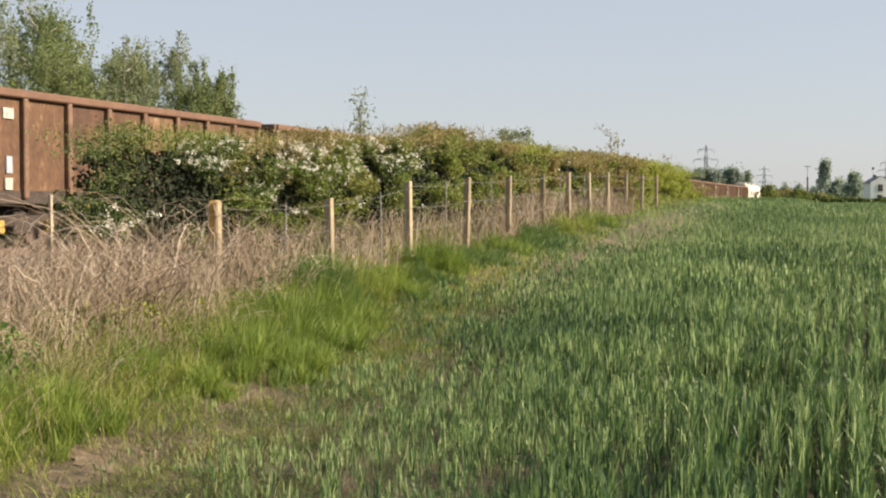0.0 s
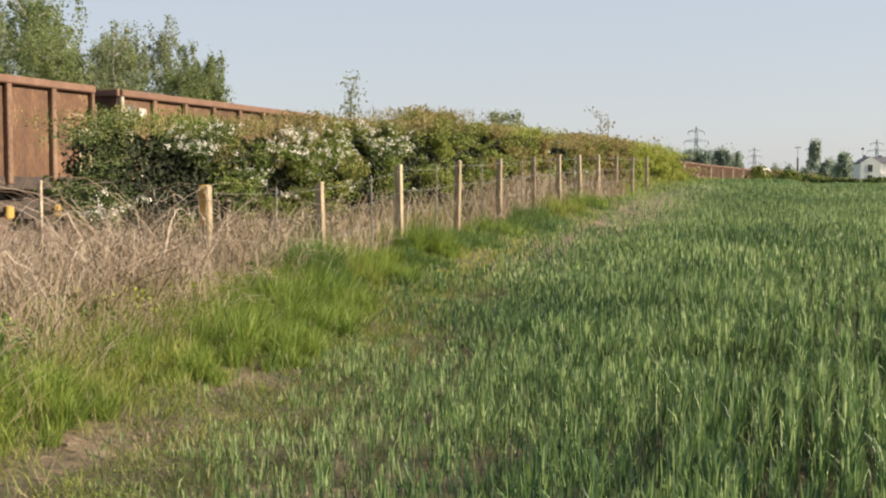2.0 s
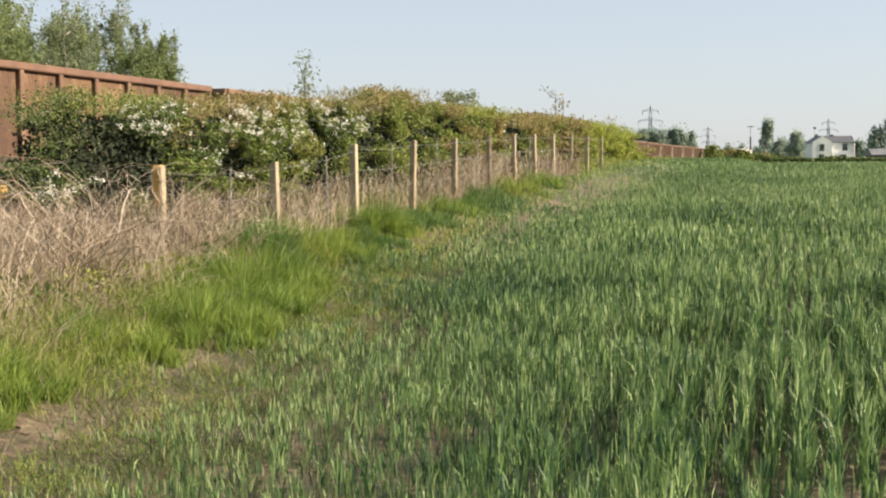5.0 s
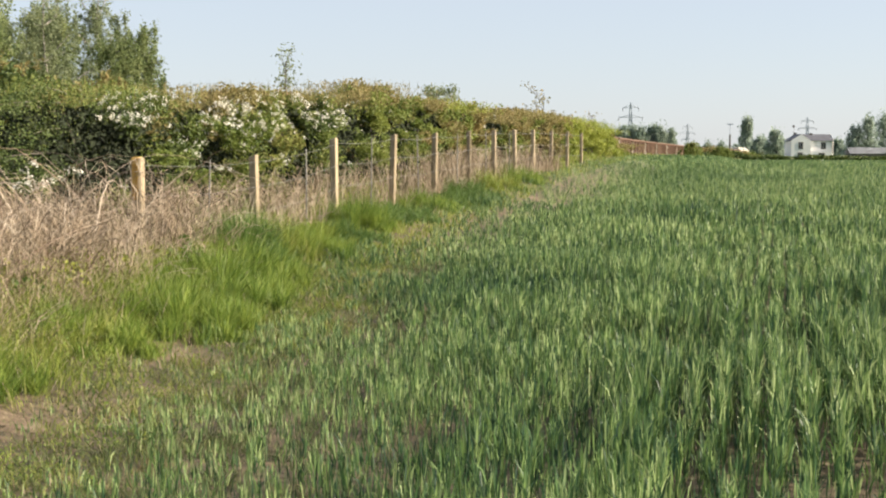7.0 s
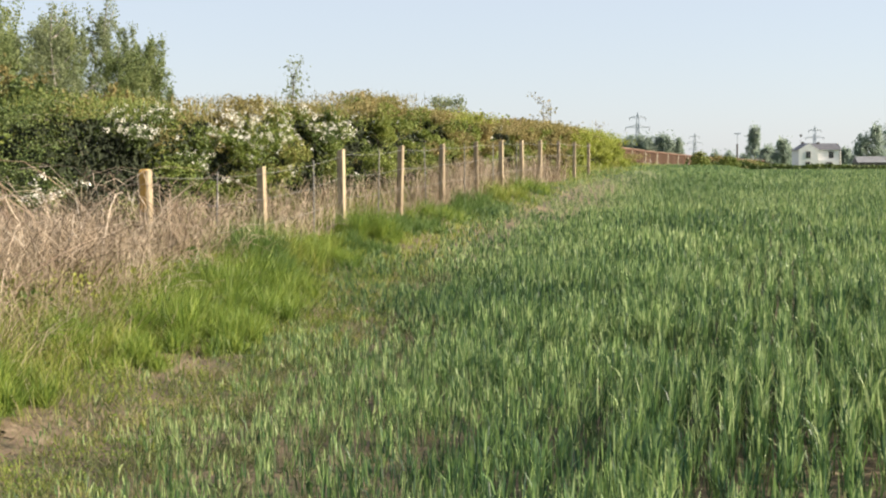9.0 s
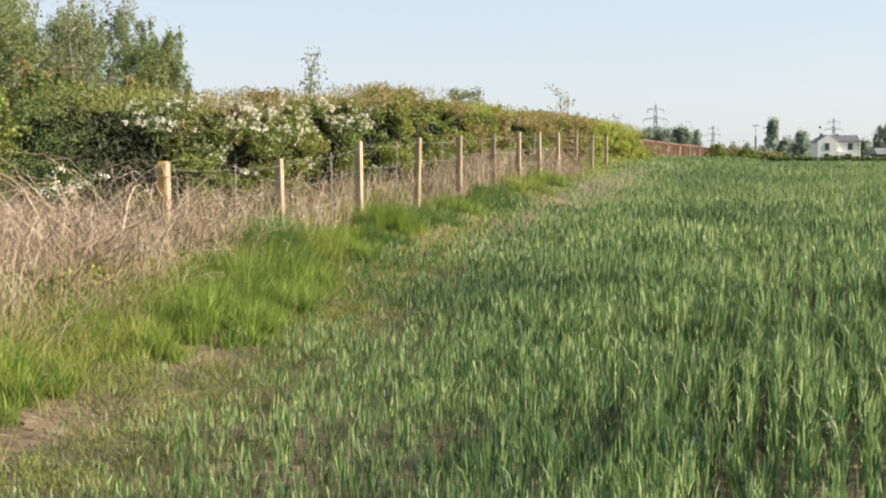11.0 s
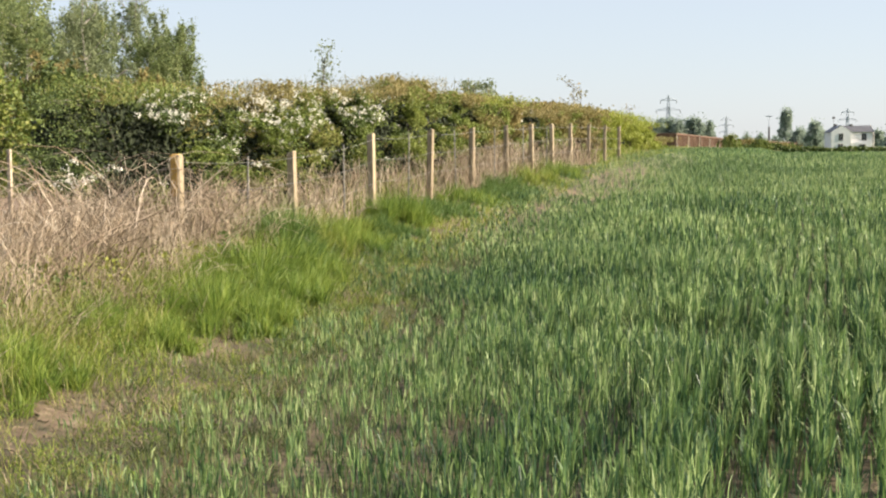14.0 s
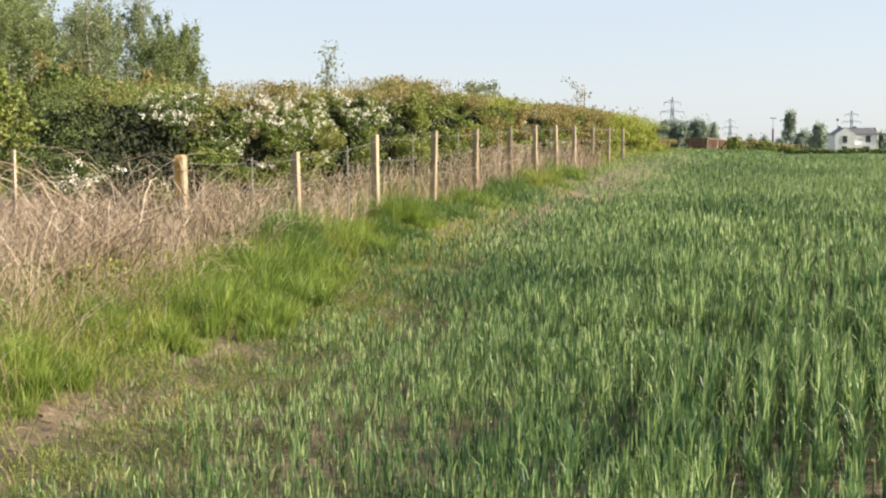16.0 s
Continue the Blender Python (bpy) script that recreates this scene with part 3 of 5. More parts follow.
# ---- fence ----
POST_Y = [12.7, 15.9, 19.0, 22.0, 24.9, 27.9, 30.5, 33.0, 35.6, 38.4, 41.4, 44.5]
POST_TOP = [1.60, 1.64, 1.90, 2.01, 2.09, 2.19, 2.27, 2.32, 2.38, 2.42, 2.44, 2.46]
FENCE_X = -6.35


def build_fence():
    fence = tagged(new("fence"), "post and wire railway fence with weathered square posts", "fence")
    r = random.Random(5)
    for i, (py, top) in enumerate(zip(POST_Y, POST_TOP)):
        base = float(ground_z(FENCE_X, py)) - 0.3
        bm = bmesh.new()
        w = 0.048 if i else 0.056
        box(bm, -w, w, -w, w, 0, top - base, 0.012)
        for v in bm.verts:
            if v.co.z > 0.5:
                v.co.x += r.uniform(-0.006, 0.006)
                v.co.z += 0.03 * (v.co.x / w) * 0.5
        ob = part("post", bm, POSTWOOD, fence)
        ob.matrix_basis = pose(FENCE_X, py, base, r.uniform(-1.2, 1.2), r.uniform(-1.2, 1.2), r.uniform(-6, 6))
        if i == 0:
            bm = bmesh.new()
            box(bm, -w - 0.003, w + 0.003, -w - 0.003, w + 0.003, 0, 0.46, 0.028)
            cap = part("lichen_crust", bm, LICHEN, ob, "orange lichen on the post top")
            cap.matrix_basis = pose(0, 0, top - base - 0.44)
    for drop in (0.07, 0.38, 0.70):
        bm = bmesh.new()
        for i in range(len(POST_Y) - 1):
            y0, y1, t0, t1 = POST_Y[i], POST_Y[i + 1], POST_TOP[i] - drop, POST_TOP[i + 1] - drop
            last = None
            for k in range(5):
                t = k / 4
                p = Vector((FENCE_X + 0.075, y0 + (y1 - y0) * t, t0 + (t1 - t0) * t - 0.035 * math.sin(math.pi * t)))
                if last is not None:
                    rod(bm, last, p, 0.0017 + 0.00007 * y0, sides=4)
                last = p
        part("wire", bm, WIRE, fence, "sagging galvanised wire")
    for y, top in ((10.85, 1.67), (8.05, 1.62)):
        bm = bmesh.new()
        base = float(ground_z(-7.1, y)) - 0.3
        box(bm, -7.117, -7.083, y - 0.017, y + 0.017, base, top, 0.004)
        part("stake", bm, CREAM, fence, "thin pale stake in the brambles")
    for i in range(7):
        bm = bmesh.new()
        y = (POST_Y[i] + POST_Y[i + 1]) / 2 + r.uniform(-0.1, 0.1)
        top = (POST_TOP[i] + POST_TOP[i + 1]) / 2 - 0.03
        rod(bm, (FENCE_X + 0.08, y, float(ground_z(FENCE_X, y)) - 0.1), (FENCE_X + 0.08 + r.uniform(-0.05, 0.05), y, top), 0.010, sides=6)
        part("dropper", bm, WIRE, fence, "thin grey steel dropper")


build_fence()


# ---- bushes and trees ----
def lump_points(n, centre, radii, seed, shell=0.55, bumps=0.28, lumps=9):
    """Points in the outer part of an uneven mass."""
    r = np.random.default_rng(seed)
    d = r.normal(size=(n, 3))
    d /= np.linalg.norm(d, axis=1)[:, None]
    b = r.normal(size=(lumps, 3))
    b /= np.linalg.norm(b, axis=1)[:, None]
    k = np.max(np.clip((d @ b.T - 0.72) / 0.28, 0, 1), axis=1)
    rad = (1 - bumps + bumps * 1.6 * k) * (shell + (1 - shell) * r.uniform(0, 1, n) ** 0.6)
    return np.array(centre) + d * rad[:, None] * np.array(radii), k


def stems(bm, foot, top, spread, count, thick, seed):
    r = random.Random(seed)
    for _ in range(count):
        a = Vector(foot) + Vector((r.uniform(-0.2, 0.2), r.uniform(-0.2, 0.2), 0))
        for s in range(3):
            b = a + Vector((r.uniform(-spread, spread), r.uniform(-spread, spread), (top - foot[2]) / 3))
            rod(bm, a, b, thick * (1 - s * 0.3), thick * (0.7 - s * 0.3), 5)
            a = b
    return bm


def bramble_clump(x, y, radius, height, count, seed):
    """A low mound of bramble leaves on arching stems."""
    z0 = float(ground_z(x, y))
    b = tagged(new("bramble_bush"), "low dark green bramble bush on the verge", "bramble")
    b.location = (x, y, z0)
    r = np.random.default_rng(seed)
    zero = lambda a, c: a * 0
    n = 26
    place("stem", mesh_of("stem", *strips(arcs(r.uniform(-0.3, 0.3, n) * radius, r.uniform(-0.3, 0.3, n) * radius, r.uniform(0.4, 1.0, n) * radius, r.uniform(0.6, 1.0, n) * height, seed, zero), r.uniform(0.003, 0.006, n)), STRAW), b)
    p, _ = lump_points(count, (0, 0, height * 0.35), (radius, radius, height * 0.7), seed + 1, 0.3, 0.45, 8)
    p = p[p[:, 2] > 0.02]
    place("foliage", mesh_of("foliage", *leaves(p, 0.055, seed + 2), DARK_GRASS), b)


for i, (bx, by, br, bh, bc) in enumerate([(-5.55, 7.6, 0.5, 0.55, 1500), (-5.75, 6.4, 0.6, 0.6, 1600), (-5.9, 9.4, 0.3, 0.4, 500), (-5.5, 12.3, 0.35, 0.45, 600)]):
    bramble_clump(bx, by, br, bh, bc, 880 + 11 * i)


# dark openings in the hedge's face and the heaps of blossom: y, z, half length, half height (and clusters)
HOLES = [(14.2, 1.78, 1.3, 0.46), (15.6, 1.62, 0.75, 0.40), (20.9, 2.3, 0.5, 0.2), (25.0, 2.2, 0.6, 0.3), (38.6, 2.55, 1.2, 0.25)]
BLOOMS = [(14.0, 1.95, 0.6, 0.4, 20), (14.6, 2.2, 0.7, 0.25, 24), (15.4, 2.1, 0.8, 0.42, 34), (16.2, 2.3, 0.5, 0.25, 18), (17.2, 1.95, 0.6, 0.3, 20), (18.3, 2.40, 0.5, 0.28, 60), (18.7, 1.95, 0.5, 0.25, 46), (18.4, 1.55, 0.2, 0.2, 12),
          (19.5, 2.35, 0.6, 0.30, 70), (20.2, 1.95, 0.5, 0.25, 34), (21.4, 2.55, 0.7, 0.16, 50), (21.9, 2.25, 0.6, 0.22, 50), (22.7, 2.35, 0.5, 0.18, 40), (23.2, 2.15, 0.5, 0.18, 30), (25.3, 2.5, 0.8, 0.25, 26), (38.0, 2.7, 1.6, 0.2, 20)]


def hedge_bush(x, y, length, depth, top, seed, mat, label, bloom=0.0, tops=None, count=9000, size=0.07, hollow=0.25):
    z0 = float(ground_z(x, y))
    h = top - z0
    bush = tagged(new("hawthorn_bush"), label, "bush", "hedge along the railway")
    bush.location = (x, y, z0)
    r = np.random.default_rng(seed)
    part("stem", stems(bmesh.new(), (0, 0, -0.1), h * 0.8, 0.35, 5, 0.035, seed), BARK, bush)
    # many small leafy masses with dark hollows between them, russet above and fresh green in places
    m = int(length * h * 8.5)
    heaps = {"foliage": [], "russet_foliage": [], "fresh_foliage": []}
    for j in range(m):
        up = r.uniform(0.06, 1.0) ** 0.75 * (0.93 + 0.07 * r.uniform(-1, 1))
        half = depth * 0.5 * (1 - 0.55 * up * up)
        rad = r.uniform(0.17, 0.38)
        c = np.array([r.uniform(-0.6, 1.0) * half, r.uniform(-0.5, 0.5) * (length + 0.3), min(up * h, h - rad * 0.75)])
        if 0.2 < up < 0.62 and r.uniform() < hollow:
            continue
        if any(((c[1] + y - hy) / ry) ** 2 + ((c[2] + z0 - hz) / rz) ** 2 < 1 for hy, hz, ry, rz in HOLES) and c[0] > -0.25:
            continue
        pts, _ = lump_points(count // m, c, (rad * 1.0, rad * r.uniform(1.0, 1.7), rad * r.uniform(0.65, 0.95)), seed + j, 0.4, 0.5, 5)
        pick = r.uniform()
        kind = "russet_foliage" if pick < (0.20 if mat is DEEP else 0.50) * smooth01(0.62, 0.95, up) + 0.05 else "fresh_foliage" if pick > 0.74 else "foliage"
        heaps[kind].append(pts[pts[:, 2] > 0.04])
    skins = {"foliage": mat, "russet_foliage": RUSSET, "fresh_foliage": LIME if mat is LIME else FRESH}
    for j, kind in enumerate(heaps):
        if heaps[kind]:
            v, f = leaves(np.concatenate(heaps[kind]), size, seed + 50 + j)
            place(kind, mesh_of(kind, v, f, skins[kind]), bush)
    p = np.concatenate([q for k in heaps.values() for q in k])
    # inner twig fill; its near-black colour stands in for shade inside the bush
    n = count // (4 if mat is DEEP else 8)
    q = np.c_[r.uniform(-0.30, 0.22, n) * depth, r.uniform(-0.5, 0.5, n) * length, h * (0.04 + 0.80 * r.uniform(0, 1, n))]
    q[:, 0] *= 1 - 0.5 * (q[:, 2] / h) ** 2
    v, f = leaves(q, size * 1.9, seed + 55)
    place("twig_mass", mesh_of("twig_mass", v, f, SHADE_TWIGS), bush, "inner twig fill, near-black to stand for shade in the bush")
    # young shoots
    n = int(130 * length)
    sx, sy = r.normal(0, depth * 0.25, n), r.uniform(-length / 2, length / 2, n)
    zero = lambda a, b: a * 0 + h * 0.90
    v1, f1 = blades(sx, sy, r.uniform(0, 1, n) ** 2 * 0.26 + 0.05, np.full(n, size * 0.16), r.uniform(0, 0.3, n), r.uniform(0, 0.3, n), seed + 60, 0, zero)
    t = r.uniform(-0.16, 0.13, 4 * n)
    q = np.c_[np.repeat(sx, 4) + r.normal(0, 0.06, 4 * n), np.repeat(sy, 4) + r.normal(0, 0.06, 4 * n), h * 0.92 + t]
    v2, f2 = leaves(q, size * 0.8, seed + 61)
    v, f = joined([(v1, f1), (v2, f2)])
    place("young_growth", mesh_of("young_growth", v, f, tops or RUSSET), bush, "russet young shoots along the top")
    # may blossom in heaped sprays on the sunny side
    sprays = []
    for by, bz, ry, rz, clusters in BLOOMS:
        if abs(by - y) > length / 2:
            continue
        d = ((p[:, 1] + y - by) / ry) ** 2 + ((p[:, 2] + z0 - bz) / rz) ** 2
        near = p[(d < r.uniform(0.1, 2.6, len(p))) & (p[:, 0] > depth * 0.12)]
        if len(near):
            sprays.append(near[r.integers(0, len(near), int(clusters * 0.95))])
    if bloom:
        near = p[(p[:, 0] > depth * 0.16) & (p[:, 2] > h * 0.3) & (p[:, 2] < h * 0.92)]
        sprays.append(near[r.integers(0, len(near), int(bloom * length * h * 3))])
    if sprays:
        c = np.concatenate(sprays)
        per = 11
        q = np.repeat(c + np.array([0.07, 0, 0.03]), per, axis=0) + r.normal(0, 1, (len(c) * per, 3)) * np.array([0.018, 0.026, 0.017])
        v, f = leaves(q, 0.46 * size, seed + 70, aspect=0.95)
        place("blossom", mesh_of("blossom", v, f, BLOSSOM), bush, "clusters of white may blossom")
    return bush


def spray(x, y, z, dx, dy, dz, seed, mat, bloom=0):
    """A leafy branch reaching out of the hedge."""
    b = tagged(new("hawthorn_branch"), "leafy hawthorn branch reaching out over the fence", "branch", "branches at the hedge end")
    b.location = (x, y, z)
    bm = bmesh.new()
    last = Vector((0, 0, 0))
    pts = []
    for k in range(1, 7):
        t = k / 6
        p = Vector((dx * t, dy * t, dz * t - 0.12 * t * t))
        rod(bm, last, p, 0.013 * (1.1 - t), 0.013 * (0.95 - t), 5)
        last = p
        pts.append(p)
    part("stem", bm, BARK, b)
    q = np.random.default_rng(seed)
    c = np.concatenate([np.array(p) + q.normal(0, 1, (95, 3)) * np.array([0.10, 0.17, 0.07]) for p in pts])
    place("foliage", mesh_of("foliage", *leaves(c, 0.034, seed + 1), mat), b)
    if bloom:
        c = np.repeat(c[q.integers(0, len(c), bloom)] + np.array([0.06, 0, 0.04]), 18, axis=0)
        c = c + q.normal(0, 1, c.shape) * np.array([0.022, 0.034, 0.02])
        place("blossom", mesh_of("blossom", *leaves(c, 0.024, seed + 2, aspect=0.95), BLOSSOM), b, "clusters of white may blossom")


spray(-8.2, 14.3, 2.15, 0.25, -1.5, 0.12, 811, DEEP)
spray(-8.1, 14.3, 1.95, 0.2, -1.2, -0.02, 814, DEEP)
spray(-8.1, 14.4, 2.35, 0.1, -1.0, 0.15, 817, DEEP)
spray(-8.2, 14.4, 2.25, 0.35, -2.0, 0.0, 826, DEEP)
spray(-8.2, 14.2, 1.25, 0.2, -1.3, 0.15, 823, DEEP, 10)
spray(-8.1, 14.2, 1.40, 0.3, -1.0, 0.10, 829, DEEP, 13)
spray(-8.2, 14.3, 1.65, 0.2, -1.7, 0.05, 832, DEEP)

HEDGE = [
    # x, y, length, depth, top, material, label, bloom, tops, leaf count, leaf size
    (-8.3, 15.2, 3.0, 1.9, 2.55, DEEP, "dark green hawthorn bush flecked with white blossom", 0.8, HAWTHORN, 15000, 0.062),
    (-8.4, 18.0, 3.2, 1.9, 2.62, HAWTHORN, "green hawthorn bush with white may blossom", 0.9, RUSSET, 15000, 0.065),
    (-8.4, 21.0, 3.2, 2.0, 2.80, HAWTHORN, "hawthorn bush heavy with white may blossom", 2.2, RUSSET, 15000, 0.068),
    (-8.4, 24.0, 3.2, 2.0, 2.88, DEEP, "dark hawthorn bush with sprays of white blossom", 1.0, RUSSET, 14000, 0.072),
    (-8.5, 27.2, 3.6, 2.0, 3.22, HAWTHORN, "olive green hawthorn bush with reddish shoots", 0.3, RUSSET, 13000, 0.078),
    (-8.5, 30.8, 3.8, 2.0, 3.05, HAWTHORN, "olive green hawthorn bush with reddish shoots", 0.1, RUSSET, 12000, 0.085),
    (-8.5, 34.6, 4.0, 2.0, 3.13, RUSSET, "russet-green hedge bush in young leaf", 0.0, LIME, 11000, 0.09),
    (-8.5, 38.8, 4.4, 2.0, 2.95, HAWTHORN, "dark olive hawthorn bush with a few flowers", 0.3, RUSSET, 11000, 0.10),
    (-8.5, 43.4, 4.8, 2.0, 3.22, RUSSET, "russet-green hedge bush in young leaf", 0.0, RUSSET, 10000, 0.11),
    (-8.5, 48.4, 5.2, 2.0, 3.22, RUSSET, "russet-green hedge bush in young leaf", 0.0, RUSSET, 10000, 0.12),
    (-8.5, 53.6, 5.4, 2.1, 3.24, LIME, "bright yellow-green hedge bush in fresh leaf", 0.0, LIME, 15000, 0.10),
    (-8.6, 59.0, 5.6, 2.2, 3.2, LIME, "bright yellow-green hedge bush in fresh leaf", 0.0, LIME, 15000, 0.105),
    (-8.7, 64.6, 5.6, 2.2, 3.05, LIME, "bright yellow-green hedge bush in fresh leaf", 0.0, LIME, 15000, 0.11),
    (-9.9, 82.0, 6.0, 2.2, 2.45, RUSSET, "low olive-brown bush beside the railway", 0.0, RUSSET, 8000, 0.15),
    (-11.4, 90.0, 5.0, 2.0, 2.1, RUSSET, "low olive-green bush beside the railway", 0.0, RUSSET, 8000, 0.15),
]
for i, (bx, by, bl, bd, bt, bmat, blab, bbloom, btops, bcount, bsize) in enumerate(HEDGE):
    hedge_bush(bx, by, bl, bd, bt, 1000 + 97 * i, bmat, blab, bbloom * 0.5, btops, int(bcount * (1.9 if i < 6 else 1.35)), bsize * (0.72 if i < 6 else 0.85), 0.45 if i == 0 else 0.3 if i == 3 else 0.08)


def tree(name, x, y, height, spread, seed, mat, bark, label, count=6000, size=0.16, base=None, group="trees beyond the railway", low=0.12, category="tree", slim=0.0, sprays=70, puff=1.0):
    z0 = float(ground_z(x, y)) if base is None else base
    r = random.Random(seed)
    q = np.random.default_rng(seed)
    t = tagged(new(name), label, category, group)
    t.location = (x, y, z0)
    bm = bmesh.new()
    a = Vector((0, 0, -0.2))
    tips = []
    for s in range(5):
        b = a + Vector((r.uniform(-0.03, 0.03) * height, r.uniform(-0.03, 0.03) * height, height * 0.19))
        rod(bm, a, b, height * 0.014 * (1 - s * 0.17), height * 0.014 * (0.83 - s * 0.17), 7)
        if s >= 1:
            for _ in range(4):
                an = r.uniform(0, 6.283)
                reach = spread * r.uniform(0.45, 1.0) * (1.0 - 0.15 * s)
                e = b + Vector((math.cos(an) * reach, math.sin(an) * reach, height * r.uniform(0.03, 0.17)))
                rod(bm, b, e, height * 0.006, height * 0.002, 5)
                tips.append((b + e) / 2)
                tips.append(e)
        a = b
    tips.append(a)
    part("trunk", bm, bark, t)
    # feathery sprays all through the crown, wider below and thin at the top
    for _ in range(sprays):
        u = r.uniform(low, 1.0)
        wide = spread * (1.0 - 0.72 * max(0.0, (u - 0.35) / 0.65) ** 1.3) * math.sqrt(r.uniform(0.05, 1))
        an = r.uniform(0, 6.283)
        tips.append(Vector((math.cos(an) * wide, math.sin(an) * wide, height * u)))
    # loose leaders standing up out of the crown
    if slim:
        for _ in range(6):
            an, far = r.uniform(0, 6.283), spread * r.uniform(0.0, 0.6)
            foot, rise = height * r.uniform(0.72, 0.9), height * r.uniform(0.08, 0.2)
            tips += [Vector((math.cos(an) * far, math.sin(an) * far, foot + rise * k / 4)) for k in range(5)]
    tips = [p for p in tips if p.z > height * low]
    cs = []
    per = max(4, count // len(tips))
    for j, p in enumerate(tips):
        s = spread * puff * r.uniform(0.08, 0.21)
        pts, _ = lump_points(per, p, (s, s, s * r.uniform(0.9, 1.9 + slim)), seed + 3 * j, 0.1, 0.4, 4)
        cs.append(pts)
    p = np.concatenate(cs)
    p = p[p[:, 2] > 0.1]
    v, f = leaves(p, size, seed + 9)
    place("crown", mesh_of("crown", v, f, mat), t)
    return t


# the belt of trees across the line
TREES = [
    (-33.0, 34.0, 8.6, 3.2, BIRCH), (-30.5, 37.0, 7.9, 3.0, BIRCH), (-28.5, 39.5, 8.2, 2.8, SILVER), (-26.5, 41.0, 6.0, 2.6, BIRCH), (-28.5, 43.0, 7.9, 2.8, BIRCH), (-31.5, 40.0, 7.6, 3.0, BIRCH),
    (-26.2, 44.5, 6.6, 2.5, SILVER), (-27.2, 46.8, 6.9, 2.5, BIRCH), (-25.4, 48.4, 5.7, 2.3, BIRCH), (-26.8, 50.3, 7.3, 2.2, SILVER), (-25.2, 50.6, 5.4, 2.0, BIRCH), (-26.0, 52.0, 6.5, 1.7, BIRCH), (-30.0, 46.0, 7.8, 3.0, BIRCH), (-31.0, 47.5, 8.4, 3.0, BIRCH), (-28.5, 49.5, 6.4, 2.6, SILVER), (-33.0, 43.0, 6.4, 3.2, BIRCH), (-29.0, 35.0, 6.6, 3.0, SILVER),
    (-37.0, 40.0, 9.0, 3.4, BIRCH), (-35.0, 46.0, 7.6, 3.2, BIRCH), (-36.0, 31.0, 9.4, 3.4, BIRCH), (-31.0, 50.0, 6.6, 2.8, BIRCH), (-30.0, 29.5, 7.8, 3.0, BIRCH),
    (-31.0, 24.0, 8.0, 3.0, BIRCH), (-33.5, 27.0, 8.6, 3.0, SILVER),
]
for i, (tx, ty, th, ts, tm) in enumerate(TREES):
    tree("birch_tree", tx, ty, th, ts, 3000 + 41 * i, tm, PALE_BARK, "loose-crowned birch in young leaf beyond the railway" if tm is BIRCH else "grey-green willow with feathery crown beyond the railway", 11500 if tx > -30 else 5500, 0.10 if tx > -30 else 0.135, slim=0.8, sprays=110)

SCRUB = [(-22.5, 24.0, 3.2, HAWTHORN), (-22.3, 28.5, 3.4, FRESH), (-22.5, 33.0, 3.8, HAWTHORN), (-22.2, 37.0, 3.9, DEEP), (-22.0, 41.0, 3.8, RUSSET), (-21.8, 45.0, 3.6, RUSSET), (-21.8, 49.0, 3.3, RUSSET),
         (-22.0, 53.0, 2.8, RUSSET), (-22.5, 19.5, 3.2, FRESH), (-24.5, 31.0, 4.0, HAWTHORN), (-24.8, 35.5, 4.4, HAWTHORN), (-24.6, 26.5, 3.8, DEEP), (-24.2, 39.5, 4.3, RUSSET)]
for i, (sx, sy, sh, sm) in enumerate(SCRUB):
    tree("scrub_bush", sx, sy, sh, 2.3, 5000 + 37 * i, sm, BARK, "dense olive and russet scrub bush beyond the track", 5500, 0.15, group="scrub beyond the railway", low=0.05, category="bush")

# saplings standing out of the hedge
def sapling(x, y, z, h, spread, seed, mat, count, size, label):
    s = tagged(new("sapling"), label, "sapling")
    s.location = (x, y, z)
    r = random.Random(seed)
    bm = bmesh.new()
    tips = []
    rod(bm, (0, 0, -0.6), (0.02, 0.03, h * 0.6), 0.014, 0.008, 5)
    for k in range(7):
        a = r.uniform(0, 6.283)
        b = Vector((0, 0, h * r.uniform(-0.15, 0.6)))
        e = b + Vector((math.cos(a) * spread, math.sin(a) * spread, h * r.uniform(0.15, 0.4)))
        rod(bm, b, e, 0.006, 0.003, 4)
        tips += [b.lerp(e, 0.5), e, b.lerp(e, 0.8)]
    part("stem", bm, BARK, s)
    q = np.random.default_rng(seed)
    p = np.concatenate([np.array(t) + q.normal(0, 0.07, (count // len(tips), 3)) for t in tips])
    v, f = leaves(p, size, seed + 2)
    place("foliage", mesh_of("foliage", v, f, mat), s)
    return s


slender = sapling(-8.4, 22.4, 2.85, 0.75, 0.16, 71, SILVER, 300, 0.055, "slender pale-leaved sapling above the hedge")
sapling(-8.5, 33.5, 3.0, 0.55, 0.5, 72, SILVER, 500, 0.07, "leafy green shoot above the hedge")
sapling(-8.5, 35.2, 3.0, 0.5, 0.6, 73, SILVER, 500, 0.07, "leafy green shoot above the hedge")
sapling(-8.5, 48.0, 3.2, 1.3, 0.45, 74, RUSSET, 70, 0.09, "thin twiggy sapling above the hedge")
sapling(-8.5, 49.6, 3.2, 1.4, 0.4, 75, RUSSET, 70, 0.09, "thin twiggy sapling above the hedge")
sapling(-8.6, 63.6, 3.1, 0.9, 0.3, 76, RUSSET, 60, 0.09, "thin twiggy sapling above the hedge")


# ---- railway ----
TRACK_X, RAIL_Z = -18.15, 0.6


def track(s):
    """A place on the line and its heading: straight past the field, then bearing off in a wide curve."""
    d = max(0.0, s - 160.0)
    return TRACK_X + 2.5e-4 * d * d, s, -math.degrees(math.atan(2 * 2.5e-4 * d))


